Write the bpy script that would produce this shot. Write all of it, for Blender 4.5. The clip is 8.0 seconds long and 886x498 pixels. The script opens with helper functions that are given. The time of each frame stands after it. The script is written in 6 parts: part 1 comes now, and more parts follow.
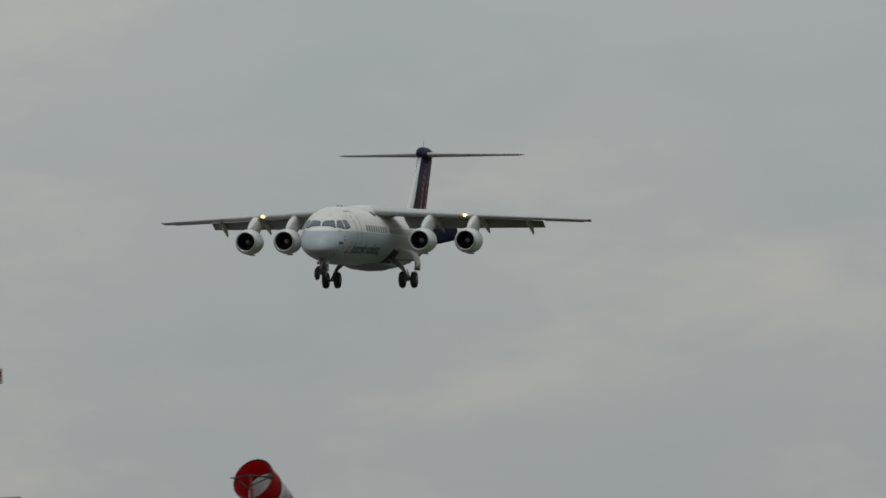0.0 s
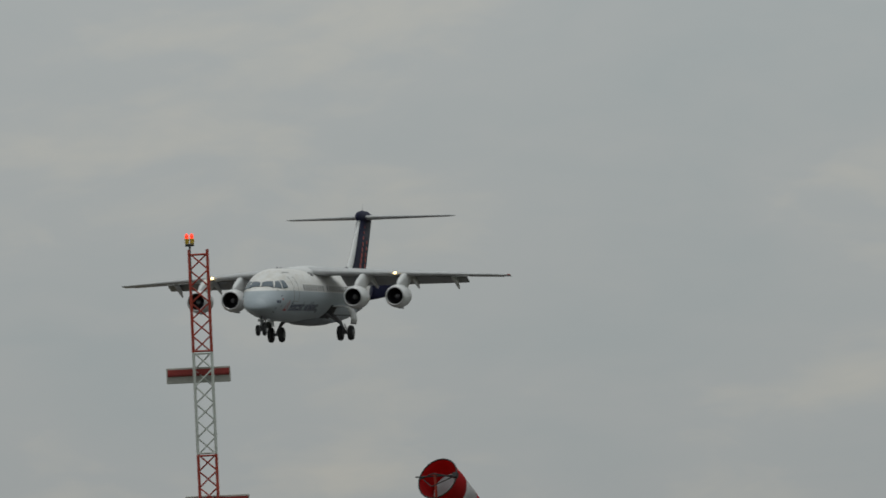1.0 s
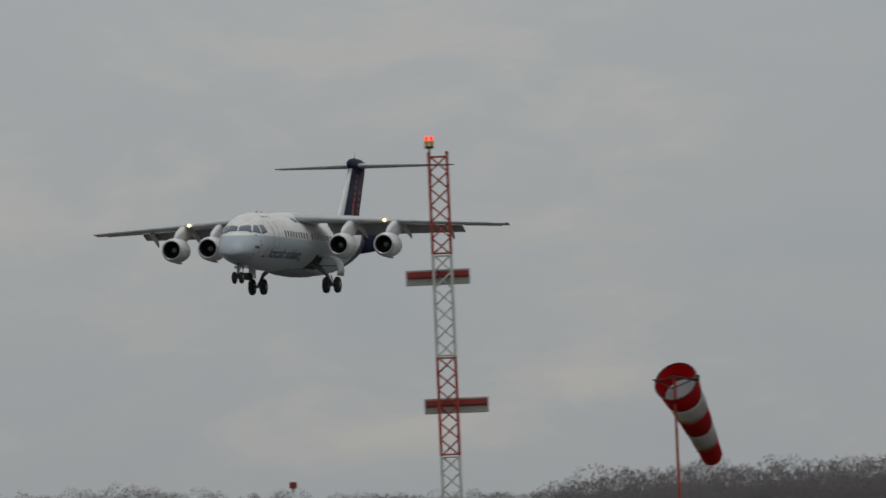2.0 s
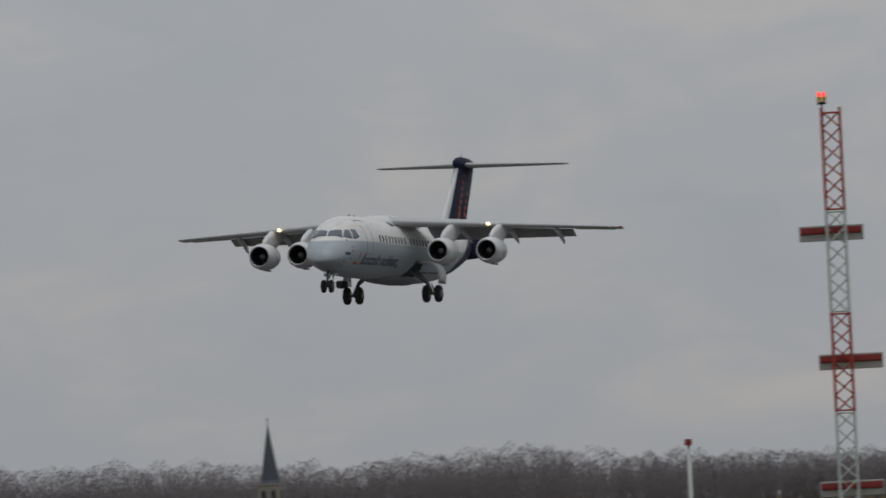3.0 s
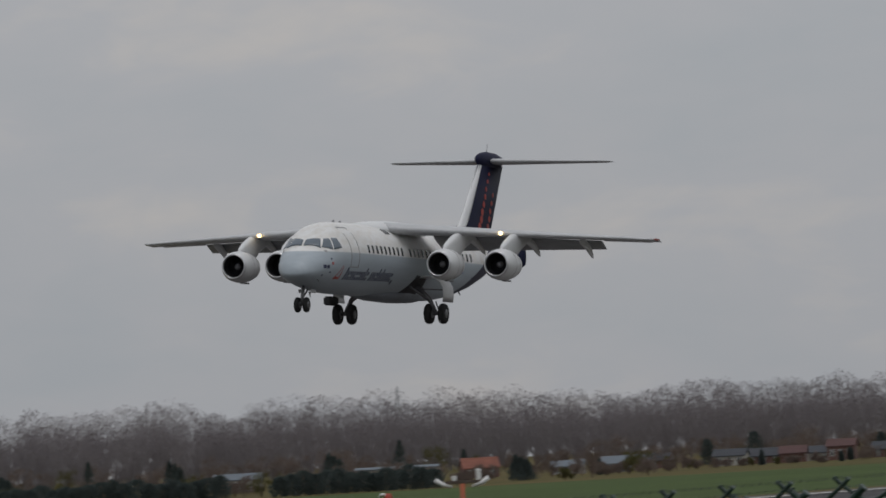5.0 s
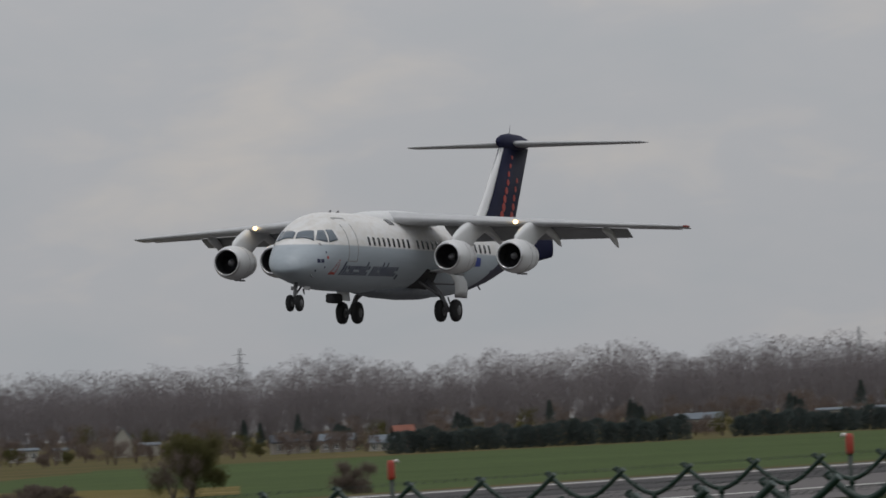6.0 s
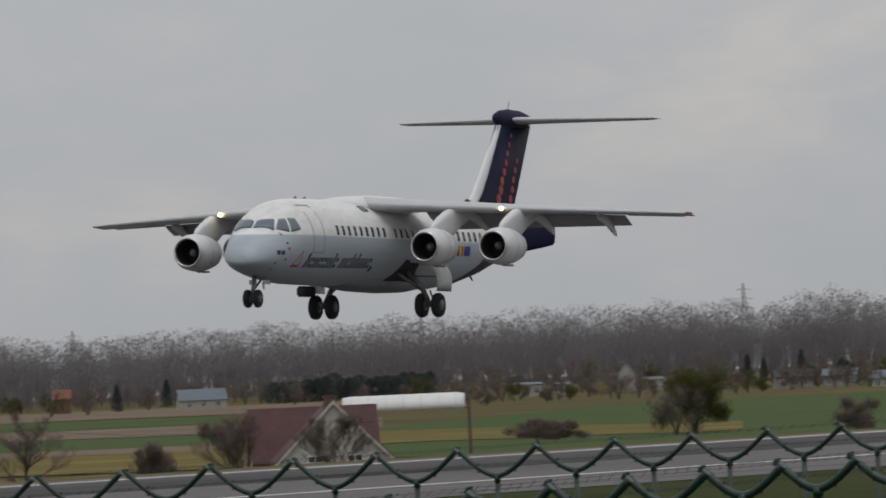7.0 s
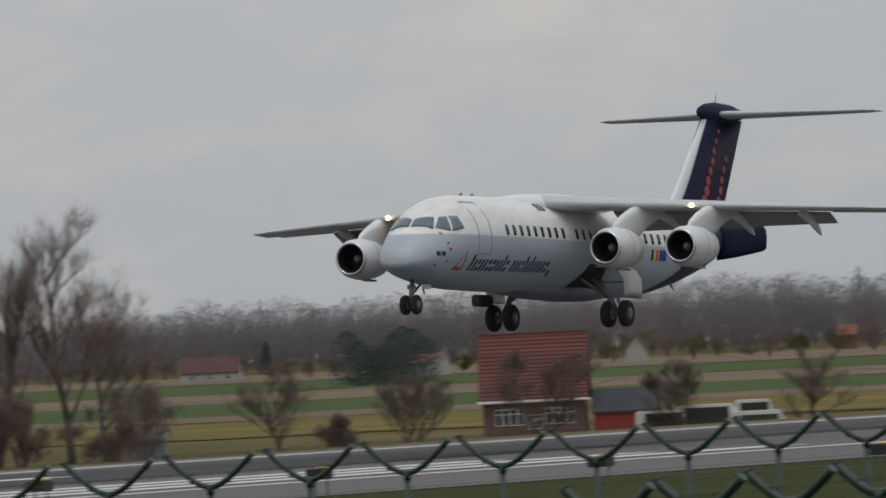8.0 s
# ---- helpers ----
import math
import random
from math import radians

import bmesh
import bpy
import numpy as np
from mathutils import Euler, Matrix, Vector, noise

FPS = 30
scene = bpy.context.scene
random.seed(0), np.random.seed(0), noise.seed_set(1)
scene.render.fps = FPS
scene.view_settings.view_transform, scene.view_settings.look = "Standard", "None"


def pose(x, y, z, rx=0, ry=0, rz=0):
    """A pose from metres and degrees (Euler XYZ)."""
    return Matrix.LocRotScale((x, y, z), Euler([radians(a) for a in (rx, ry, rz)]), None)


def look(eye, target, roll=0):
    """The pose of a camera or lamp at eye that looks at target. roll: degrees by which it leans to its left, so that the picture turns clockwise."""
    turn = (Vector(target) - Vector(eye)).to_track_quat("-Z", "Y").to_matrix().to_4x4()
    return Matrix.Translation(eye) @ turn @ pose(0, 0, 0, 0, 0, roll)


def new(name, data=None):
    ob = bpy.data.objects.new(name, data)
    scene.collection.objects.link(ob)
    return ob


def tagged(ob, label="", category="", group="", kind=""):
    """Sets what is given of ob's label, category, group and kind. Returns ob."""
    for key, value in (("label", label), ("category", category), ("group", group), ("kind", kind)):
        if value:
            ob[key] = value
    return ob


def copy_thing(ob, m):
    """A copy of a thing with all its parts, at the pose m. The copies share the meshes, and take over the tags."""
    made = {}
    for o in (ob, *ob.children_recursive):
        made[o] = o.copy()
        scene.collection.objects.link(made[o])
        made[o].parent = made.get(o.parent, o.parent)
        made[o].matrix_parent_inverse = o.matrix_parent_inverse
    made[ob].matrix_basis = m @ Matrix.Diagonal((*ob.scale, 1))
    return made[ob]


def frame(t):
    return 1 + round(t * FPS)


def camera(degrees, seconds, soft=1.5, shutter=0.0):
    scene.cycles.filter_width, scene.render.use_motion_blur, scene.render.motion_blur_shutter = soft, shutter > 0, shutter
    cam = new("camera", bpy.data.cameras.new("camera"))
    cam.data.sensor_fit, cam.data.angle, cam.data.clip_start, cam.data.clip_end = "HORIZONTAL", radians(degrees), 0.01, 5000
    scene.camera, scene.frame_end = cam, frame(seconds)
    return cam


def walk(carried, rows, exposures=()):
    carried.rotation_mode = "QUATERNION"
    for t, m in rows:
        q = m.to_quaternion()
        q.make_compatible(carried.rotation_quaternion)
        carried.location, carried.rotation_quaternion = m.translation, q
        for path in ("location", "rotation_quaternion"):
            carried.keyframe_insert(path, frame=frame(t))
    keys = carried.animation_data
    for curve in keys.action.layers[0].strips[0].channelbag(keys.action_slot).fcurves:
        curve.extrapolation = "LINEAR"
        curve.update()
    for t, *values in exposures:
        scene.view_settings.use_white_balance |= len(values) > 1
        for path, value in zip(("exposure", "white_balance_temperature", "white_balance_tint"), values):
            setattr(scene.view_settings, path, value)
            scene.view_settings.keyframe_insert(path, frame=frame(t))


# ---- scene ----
# ---- the camera on its spot by the fence, swung after the airliner ----
EYE = Vector((0.0, 0.0, 4.8))
cam = camera(3.3263, 8.0, soft=1.6, shutter=0.22)


def swung(azimuth, rise, roll, aside=0.0):
    """aside: metres that the camera stands to the left of its spot."""
    a = radians(azimuth)
    eye = EYE + aside * Vector((-math.cos(radians(12.3)), -math.sin(radians(12.3)), 0))
    return look(eye, eye + 500 * Vector((-math.sin(a), math.cos(a), math.tan(radians(rise)))), roll)


CAMERA_ROWS = [
    (0.0, 11.3294, 1.2703, -2.52, 4.11),
    (0.2, 11.7643, 1.2397, -2.64, 2.58),
    (0.4, 12.1085, 1.2214, -2.69, 1.35),
    (0.5, 12.2600, 1.2000, -2.72, 0.88),
    (0.6, 12.4002, 1.2285, -2.74, 0.43),
    (0.8, 12.5750, 1.2850, -2.68),
    (1.0, 12.6704, 1.2975, -2.60),
    (1.2, 12.8108, 1.1542, -2.57),
    (2.3, 14.1147, 0.9540, -2.86),
    (2.5, 14.4405, 0.9550, -3.47),
    (3.0, 15.0684, 0.8801, -2.88),
    (3.1, 15.1531, 0.8618, -2.71),
    (3.5, 15.6689, 0.8418, -3.25),
    (4.0, 16.4094, 0.7929, -3.09),
    (4.2, 16.6222, 0.7690, -3.18),
    (5.3, 18.3647, 0.6558, -2.79),
    (5.5, 18.7264, 0.6207, -2.46),
    (6.0, 19.5439, 0.5493, -2.81),
    (6.1, 19.7447, 0.5357, -2.78),
    (6.3, 20.1839, 0.5177, -2.70),
    (6.5, 20.5033, 0.4961, -2.61),
    (7.0, 21.4450, 0.3933, -2.63),
    (7.2, 21.7635, 0.3689, -2.61),
    (7.5, 22.8922, 0.3505, -2.53),
    (7.6, 23.2755, 0.3413, -2.55),
    (7.8, 23.8688, 0.3222, -2.67),
    (8.0, 24.4033, 0.2885, -2.75)
]
walk(cam, [(t, swung(*row)) for t, *row in CAMERA_ROWS],
     exposures=[(0.0, 0.02, 6450, 5), (1.2, 0.02, 6450, 5), (2.3, 0.0, 6370, 10), (4.2, 0.04, 6330, 12.5), (5.5, 0.13, 6370, 12.5), (6.5, 0.27, 6400, 12), (8.0, 0.38, 6370, 11)])

# ---- overcast daylight ----
world = bpy.data.worlds.new("overcast_sky")
scene.world = world
world.use_nodes = True
wn, wl = world.node_tree.nodes, world.node_tree.links
wn.clear()


def wnode(kind, **values):
    n = wn.new(kind)
    for key, value in values.items():
        n.inputs[key].default_value = value
    return n


w_out = wn.new("ShaderNodeOutputWorld")
w_bg = wnode("ShaderNodeBackground", Strength=1.0)
w_sky = wn.new("ShaderNodeTexSky")
w_sky.sky_type, w_sky.sun_disc = "NISHITA", False
w_sky.sun_elevation, w_sky.sun_rotation = radians(70), radians(156)
w_scale = wnode("ShaderNodeVectorMath")
w_scale.operation = "SCALE"
w_scale.inputs["Scale"].default_value = 0.05
wl.new(w_sky.outputs["Color"], w_scale.inputs[0])
w_coord = wn.new("ShaderNodeTexCoord")
w_map = wn.new("ShaderNodeMapping")
w_map.inputs["Scale"].default_value = (1.0, 1.0, 2.4)
wl.new(w_coord.outputs["Generated"], w_map.inputs["Vector"])
w_broad = wnode("ShaderNodeTexNoise", Scale=42.0, Detail=4.0, Roughness=0.5, Distortion=0.4)
w_fine = wnode("ShaderNodeTexNoise", Scale=150.0, Detail=6.0, Roughness=0.55, Distortion=0.6)
for n in (w_broad, w_fine):
    wl.new(w_map.outputs["Vector"], n.inputs["Vector"])
w_mix = wnode("ShaderNodeMath", )
w_mix.operation = "MULTIPLY_ADD"
w_mix.inputs[1].default_value = 0.30
wl.new(w_fine.outputs["Fac"], w_mix.inputs[0])
wl.new(w_broad.outputs["Fac"], w_mix.inputs[2])
w_ramp = wn.new("ShaderNodeValToRGB")
stops = w_ramp.color_ramp.elements
stops[0].position, stops[0].color = 0.42, (0.322, 0.340, 0.350, 1)
stops[1].position, stops[1].color = 0.94, (0.425, 0.405, 0.375, 1)
mid = stops.new(0.68)
mid.color = (0.346, 0.354, 0.360, 1)
wl.new(w_mix.outputs[0], w_ramp.inputs["Fac"])
# an overcast sky brightens towards the zenith
w_sep = wn.new("ShaderNodeSeparateXYZ")
wl.new(w_coord.outputs["Generated"], w_sep.inputs[0])
w_zen = wnode("ShaderNodeMapRange")
for key, value in (("From Min", 0.03), ("From Max", 1.0), ("To Min", 1.0), ("To Max", 1.45)):
    w_zen.inputs[key].default_value = value
wl.new(w_sep.outputs["Z"], w_zen.inputs["Value"])
w_low = wnode("ShaderNodeMapRange")
for key, value in (("From Min", 0.0), ("From Max", 0.045), ("To Min", 0.94), ("To Max", 1.12)):
    w_low.inputs[key].default_value = value
wl.new(w_sep.outputs["Z"], w_low.inputs["Value"])
w_both = wnode("ShaderNodeMath")
w_both.operation = "MULTIPLY"
wl.new(w_low.outputs["Result"], w_both.inputs[0])
wl.new(w_zen.outputs["Result"], w_both.inputs[1])
w_up = wn.new("ShaderNodeVectorMath")
w_up.operation = "SCALE"
wl.new(w_ramp.outputs["Color"], w_up.inputs[0])
wl.new(w_both.outputs[0], w_up.inputs["Scale"])
w_add = wn.new("ShaderNodeMix")
w_add.data_type = "RGBA"
w_add.inputs["Factor"].default_value = 0.96
wl.new(w_scale.outputs[0], w_add.inputs["A"])
wl.new(w_up.outputs[0], w_add.inputs["B"])
wl.new(w_add.outputs["Result"], w_bg.inputs["Color"])
wl.new(w_bg.outputs[0], w_out.inputs["Surface"])

sun = new("sun", bpy.data.lights.new("sun", "SUN"))
sun.data.energy, sun.data.angle, sun.data.color = 0.5, radians(25), (1.0, 0.97, 0.93)
sun.matrix_world = look((0, 0, 200), (-20, 45, 60))


# ---- materials ----
class Nodes:
    """A principled material and short ways to add nodes to it."""

    def __init__(self, name, rough=0.6, metal=0.0):
        self.mat = bpy.data.materials.new(name)
        self.mat.use_nodes = True
        self.tree = self.mat.node_tree
        self.bsdf = self.tree.nodes["Principled BSDF"]
        self.bsdf.inputs["Roughness"].default_value = rough
        self.bsdf.inputs["Metallic"].default_value = metal
        self.coord = self.tree.nodes.new("ShaderNodeTexCoord")

    def link(self, a, b):
        self.tree.links.new(a, b)

    def noise(self, scale, detail=4.0, rough=0.55, stretch=(1, 1, 1), space="Object"):
        m = self.tree.nodes.new("ShaderNodeMapping")
        m.inputs["Scale"].default_value = stretch
        self.link(self.coord.outputs[space], m.inputs["Vector"])
        n = self.tree.nodes.new("ShaderNodeTexNoise")
        n.inputs["Scale"].default_value, n.inputs["Detail"].default_value, n.inputs["Roughness"].default_value = scale, detail, rough
        self.link(m.outputs["Vector"], n.inputs["Vector"])
        return n.outputs["Fac"]

    def ramp(self, fac, rows):
        r = self.tree.nodes.new("ShaderNodeValToRGB")
        e = r.color_ramp.elements
        while len(e) < len(rows):
            e.new(0.5)
        for stop, (p, c) in zip(e, rows):
            stop.position, stop.color = p, (*c, 1)
        self.link(fac, r.inputs["Fac"])
        return r.outputs["Color"]

    def mix(self, fac, a, b, mode="MIX"):
        m = self.tree.nodes.new("ShaderNodeMix")
        m.data_type, m.blend_type = "RGBA", mode
        for key, value in (("Factor", fac), ("A", a), ("B", b)):
            if isinstance(value, (int, float)):
                m.inputs[key].default_value = value
            elif isinstance(value, tuple):
                m.inputs[key].default_value = (*value, 1)
            else:
                self.link(value, m.inputs[key])
        return m.outputs["Result"]

    def bump(self, fac, strength=0.3, distance=0.02):
        b = self.tree.nodes.new("ShaderNodeBump")
        b.inputs["Strength"].default_value, b.inputs["Distance"].default_value = strength, distance
        self.link(fac, b.inputs["Height"])
        self.link(b.outputs["Normal"], self.bsdf.inputs["Normal"])

    def colour(self, value):
        if isinstance(value, tuple):
            self.bsdf.inputs["Base Color"].default_value = (*value, 1)
        else:
            self.link(value, self.bsdf.inputs["Base Color"])
        return self

    def random(self):
        return self.tree.nodes.new("ShaderNodeObjectInfo").outputs["Random"]

    def island(self):
        return self.tree.nodes.new("ShaderNodeNewGeometry").outputs["Random Per Island"]


def paint(name, c, rough=0.45, metal=0.0, wear=0.12, scale=1.6, fine=14.0):
    """Painted or plain stuff with uneven tone at two scales."""
    n = Nodes(name, rough, metal)
    broad, small = n.noise(scale), n.noise(fine, 6)
    lo, hi = tuple(v * (1 - wear) for v in c), tuple(min(1, v * (1 + wear)) for v in c)
    base = n.ramp(broad, [(0.3, lo), (0.7, hi)])
    n.colour(n.mix(0.35, base, n.ramp(small, [(0.3, lo), (0.7, hi)])))
    n.bump(small, 0.08, 0.01)
    return n.mat


def cloth(name, c):
    """Thin woven cloth that lets some daylight through."""
    n = Nodes(name, 0.85)
    tone = n.ramp(n.noise(3, 5), [(0.3, tuple(v * 0.85 for v in c)), (0.7, c)])
    n.colour(tone)
    thin = n.tree.nodes.new("ShaderNodeBsdfTranslucent")
    n.link(tone, thin.inputs["Color"])
    mix = n.tree.nodes.new("ShaderNodeMixShader")
    mix.inputs[0].default_value = 0.55
    n.link(n.bsdf.outputs[0], mix.inputs[1])
    n.link(thin.outputs[0], mix.inputs[2])
    n.link(mix.outputs[0], n.tree.nodes["Material Output"].inputs["Surface"])
    return n.mat


def varied(name, colours, rough=0.85, scale=0.5, thin=0.0):
    """Each island of a joined mesh takes its own tone out of a few, with fine grain on it."""
    n = Nodes(name, rough)
    steps = [(i / max(1, len(colours) - 1), c) for i, c in enumerate(colours)]
    base = n.ramp(n.island(), steps)
    tone = n.mix(0.5, base, n.ramp(n.noise(scale), [(0.3, tuple(v * 0.85 for v in colours[0])), (0.7, colours[-1])]))
    n.colour(tone)
    n.bsdf.inputs["Specular IOR Level"].default_value = 0.1
    if thin:
        back = n.tree.nodes.new("ShaderNodeBsdfTranslucent")
        n.link(tone, back.inputs["Color"])
        mix = n.tree.nodes.new("ShaderNodeMixShader")
        mix.inputs[0].default_value = thin
        n.link(n.bsdf.outputs[0], mix.inputs[1])
        n.link(back.outputs[0], mix.inputs[2])
        n.link(mix.outputs[0], n.tree.nodes["Material Output"].inputs["Surface"])
    return n.mat


def earth(name, rows, scale, fine, rough=0.95, stretch=(1, 1, 1), bump=0.4):
    n = Nodes(name, rough)
    a = n.ramp(n.noise(scale, 5, 0.6, stretch), rows)
    b = n.ramp(n.noise(fine, 6, 0.65), [(0.3, (0.55, 0.55, 0.55)), (0.7, (1.25, 1.25, 1.25))])
    n.colour(n.mix(0.7, a, b, "MULTIPLY"))
    n.bump(n.noise(fine * 2, 4), bump, 0.05)
    n.bsdf.inputs["Specular IOR Level"].default_value = 0.05
    return n.mat


def hull_paint():
    """White upper hull, pale blue-grey below the windows, grimy belly streaks."""
    n = Nodes("hull_paint", 0.45)
    sep = n.tree.nodes.new("ShaderNodeSeparateXYZ")
    n.link(n.coord.outputs["Object"], sep.inputs[0])
    edge = n.tree.nodes.new("ShaderNodeMapRange")
    for key, value in (("From Min", 2.62), ("From Max", 2.68), ("To Min", 0.0), ("To Max", 1.0)):
        edge.inputs[key].default_value = value
    n.link(sep.outputs["Z"], edge.inputs["Value"])
    streak = n.noise(1.2, 5, 0.6, (0.25, 1.0, 2.2))
    grime = n.ramp(n.noise(2.6, 7, 0.68, (0.6, 1.0, 1.0)), [(0.42, (1, 1, 1)), (0.70, (0.86, 0.83, 0.78))])
    white = n.mix(1.0, n.ramp(streak, [(0.25, (0.70, 0.70, 0.69)), (0.75, (0.82, 0.82, 0.81))]), grime, "MULTIPLY")
    grey = n.ramp(streak, [(0.25, (0.35, 0.400, 0.44)), (0.75, (0.43, 0.485, 0.525))])
    tail = n.tree.nodes.new("ShaderNodeMath")
    tail.operation = "MULTIPLY_ADD"
    tail.inputs[1].default_value, tail.inputs[2].default_value = 2.0, 6.65
    n.link(sep.outputs["Z"], tail.inputs[0])
    add = n.tree.nodes.new("ShaderNodeMath")
    add.operation = "ADD"
    n.link(sep.outputs["X"], add.inputs[0])
    n.link(tail.outputs[0], add.inputs[1])
    back = n.tree.nodes.new("ShaderNodeMapRange")
    for key, value in (("From Min", 3.2), ("From Max", 3.3), ("To Min", 1.0), ("To Max", 0.0)):
        back.inputs[key].default_value = value
    n.link(add.outputs[0], back.inputs["Value"])
    n.colour(n.mix(back.outputs["Result"], n.mix(edge.outputs["Result"], grey, white), (0.012, 0.014, 0.045)))
    n.bump(n.noise(9, 3), 0.04, 0.01)
    return n.mat


def runway_asphalt():
    n = Nodes("runway_asphalt", 0.85)
    broad = n.noise(0.25, 5, 0.6, (1.0, 0.08, 1.0))
    fine = n.noise(7, 6)
    base = n.ramp(broad, [(0.3, (0.078, 0.069, 0.067)), (0.7, (0.118, 0.106, 0.102))])
    n.colour(n.mix(0.5, base, n.ramp(fine, [(0.3, (0.064, 0.057, 0.055)), (0.7, (0.134, 0.122, 0.117))])))
    n.bump(fine, 0.3, 0.01)
    return n.mat


def roof_tiles(name, c):
    n = Nodes(name, 0.8)
    a = n.ramp(n.random(), [(0.0, tuple(v * 0.75 for v in c)), (1.0, tuple(v * 1.2 for v in c))])
    n.colour(n.mix(0.4, a, n.ramp(n.noise(3), [(0.3, tuple(v * 0.6 for v in c)), (0.7, c)])))
    return n.mat


def brickwork(name, c, mortar=(0.34, 0.31, 0.28), size=4.2):
    n = Nodes(name, 0.9)
    b = n.tree.nodes.new("ShaderNodeTexBrick")
    m = n.tree.nodes.new("ShaderNodeMapping")
    m.inputs["Rotation"].default_value = (radians(90), 0, 0)
    n.link(n.coord.outputs["Object"], m.inputs["Vector"])
    n.link(m.outputs["Vector"], b.inputs["Vector"])
    b.inputs["Scale"].default_value = size
    for key, v in (("Color1", c), ("Color2", tuple(x * 0.7 for x in c)), ("Mortar", mortar)):
        b.inputs[key].default_value = (*v, 1)
    n.colour(n.mix(0.3, b.outputs["Color"], n.ramp(n.noise(0.8), [(0.3, tuple(v * 0.6 for v in c)), (0.7, c)])))
    return n.mat


def glow(name, c, strength):
    n = Nodes(name, 0.3)
    n.colour(c)
    n.bsdf.inputs["Emission Color"].default_value = (*c, 1)
    n.bsdf.inputs["Emission Strength"].default_value = strength
    return n.mat


M_HULL = hull_paint()
M_WHITE = paint("white_aircraft_paint", (0.72, 0.73, 0.73), 0.35, wear=0.06)
M_WING = paint("light_grey_wing_paint", (0.50, 0.51, 0.52), 0.4, wear=0.1)
M_FLAP = paint("grey_flap_paint", (0.33, 0.34, 0.35), 0.5, wear=0.15)
M_BLUE = paint("dark_blue_paint", (0.012, 0.014, 0.042), 0.6, wear=0.2)
M_BLUE.node_tree.nodes["Principled BSDF"].inputs["Specular IOR Level"].default_value = 0.2
M_ENGINE = paint("engine_white_paint", (0.66, 0.67, 0.67), 0.35, wear=0.08)
M_LIP = paint("polished_inlet_metal", (0.62, 0.62, 0.63), 0.3, 0.9, wear=0.08)
M_DARK = paint("dark_inlet_lining", (0.02, 0.02, 0.022), 0.6, wear=0.2)
M_FAN = paint("fan_blade_titanium", (0.10, 0.10, 0.11), 0.4, 0.8, wear=0.2)
M_SPIN = paint("grey_spinner", (0.22, 0.22, 0.23), 0.4, wear=0.1)
# blue-grey base: the sky's reflection is painted into the glass colour
M_GLASS = paint("painted_sky_cockpit_glass", (0.13, 0.16, 0.19), 0.06, wear=0.1)
M_PANE = paint("cabin_window_pane", (0.015, 0.017, 0.02), 0.12, wear=0.2)
M_SEAM = paint("door_seam", (0.30, 0.30, 0.30), 0.6)
M_LETTER = paint("navy_lettering", (0.015, 0.018, 0.06), 0.4)
M_RED = paint("red_dot_paint", (0.42, 0.045, 0.03), 0.4)
M_FLAG_BLACK = paint("flag_black", (0.012, 0.012, 0.012), 0.5)
M_FLAG_YELLOW = paint("flag_yellow", (0.65, 0.45, 0.03), 0.5)
M_FLAG_RED = paint("flag_red", (0.5, 0.03, 0.03), 0.5)
M_FLAG_BLUE = paint("flag_blue", (0.015, 0.04, 0.25), 0.5)
M_TYRE = paint("tyre_rubber", (0.018, 0.018, 0.019), 0.85, wear=0.2)
M_STRUT = paint("gear_steel", (0.16, 0.16, 0.165), 0.45, 0.3, wear=0.2)
# near-black: the shade inside the gear bay and belfry is put into the colour
M_BAY = paint("gear_bay_shadowed_metal", (0.03, 0.03, 0.032), 0.7, wear=0.3)
M_BEAM = glow("landing_light_lens", (1.0, 0.70, 0.30), 4.0)
M_REDLAMP = glow("obstruction_lamp_red", (1.0, 0.05, 0.02), 1.1)
M_NAV = glow("wingtip_red_lens", (0.25, 0.05, 0.04), 0.05)

M_GRASS = earth("grass_ground", [(0.3, (0.032, 0.044, 0.010)), (0.55, (0.043, 0.051, 0.014)), (0.75, (0.064, 0.058, 0.024))], 0.06, 1.1)
M_PLAIN = earth("far_meadow", [(0.3, (0.075, 0.074, 0.028)), (0.55, (0.118, 0.096, 0.040)), (0.75, (0.165, 0.124, 0.060))], 0.012, 0.3)
M_CROP = earth("green_crop", [(0.3, (0.052, 0.080, 0.022)), (0.7, (0.070, 0.104, 0.030))], 0.02, 0.4)
M_CROP.node_tree.nodes["Principled BSDF"].inputs["Specular IOR Level"].default_value = 0.1
M_TILLED = earth("tilled_soil", [(0.3, (0.15, 0.112, 0.080)), (0.7, (0.215, 0.165, 0.118))], 0.02, 0.4)
M_STUBBLE = earth("dry_stubble", [(0.3, (0.175, 0.125, 0.046)), (0.5, (0.135, 0.118, 0.036)), (0.7, (0.25, 0.175, 0.075))], 0.03, 0.5)
M_ASPHALT = runway_asphalt()
M_RUBBER = earth("rubber_marked_asphalt", [(0.3, (0.055, 0.053, 0.054)), (0.7, (0.10, 0.096, 0.097))], 0.12, 3.0, 0.8, (1, 0.05, 1))
M_SHOULDER = earth("pale_shoulder_asphalt", [(0.3, (0.15, 0.142, 0.137)), (0.7, (0.23, 0.218, 0.208))], 0.2, 4.0, 0.9, (1, 0.1, 1))
M_MARK = paint("runway_white_marking", (0.62, 0.61, 0.58), 0.7, wear=0.2, scale=0.4, fine=3)
M_FENCE = paint("green_coated_steel", (0.008, 0.030, 0.020), 0.4, wear=0.25, scale=4, fine=30)
M_CAPEND = paint("grey_tube_cap", (0.07, 0.10, 0.09), 0.5)
M_WIRE = paint("barbed_wire", (0.05, 0.06, 0.055), 0.5, 0.5)
M_MASTRED = paint("mast_red_paint", (0.36, 0.045, 0.025), 0.5, wear=0.25, scale=1.0)
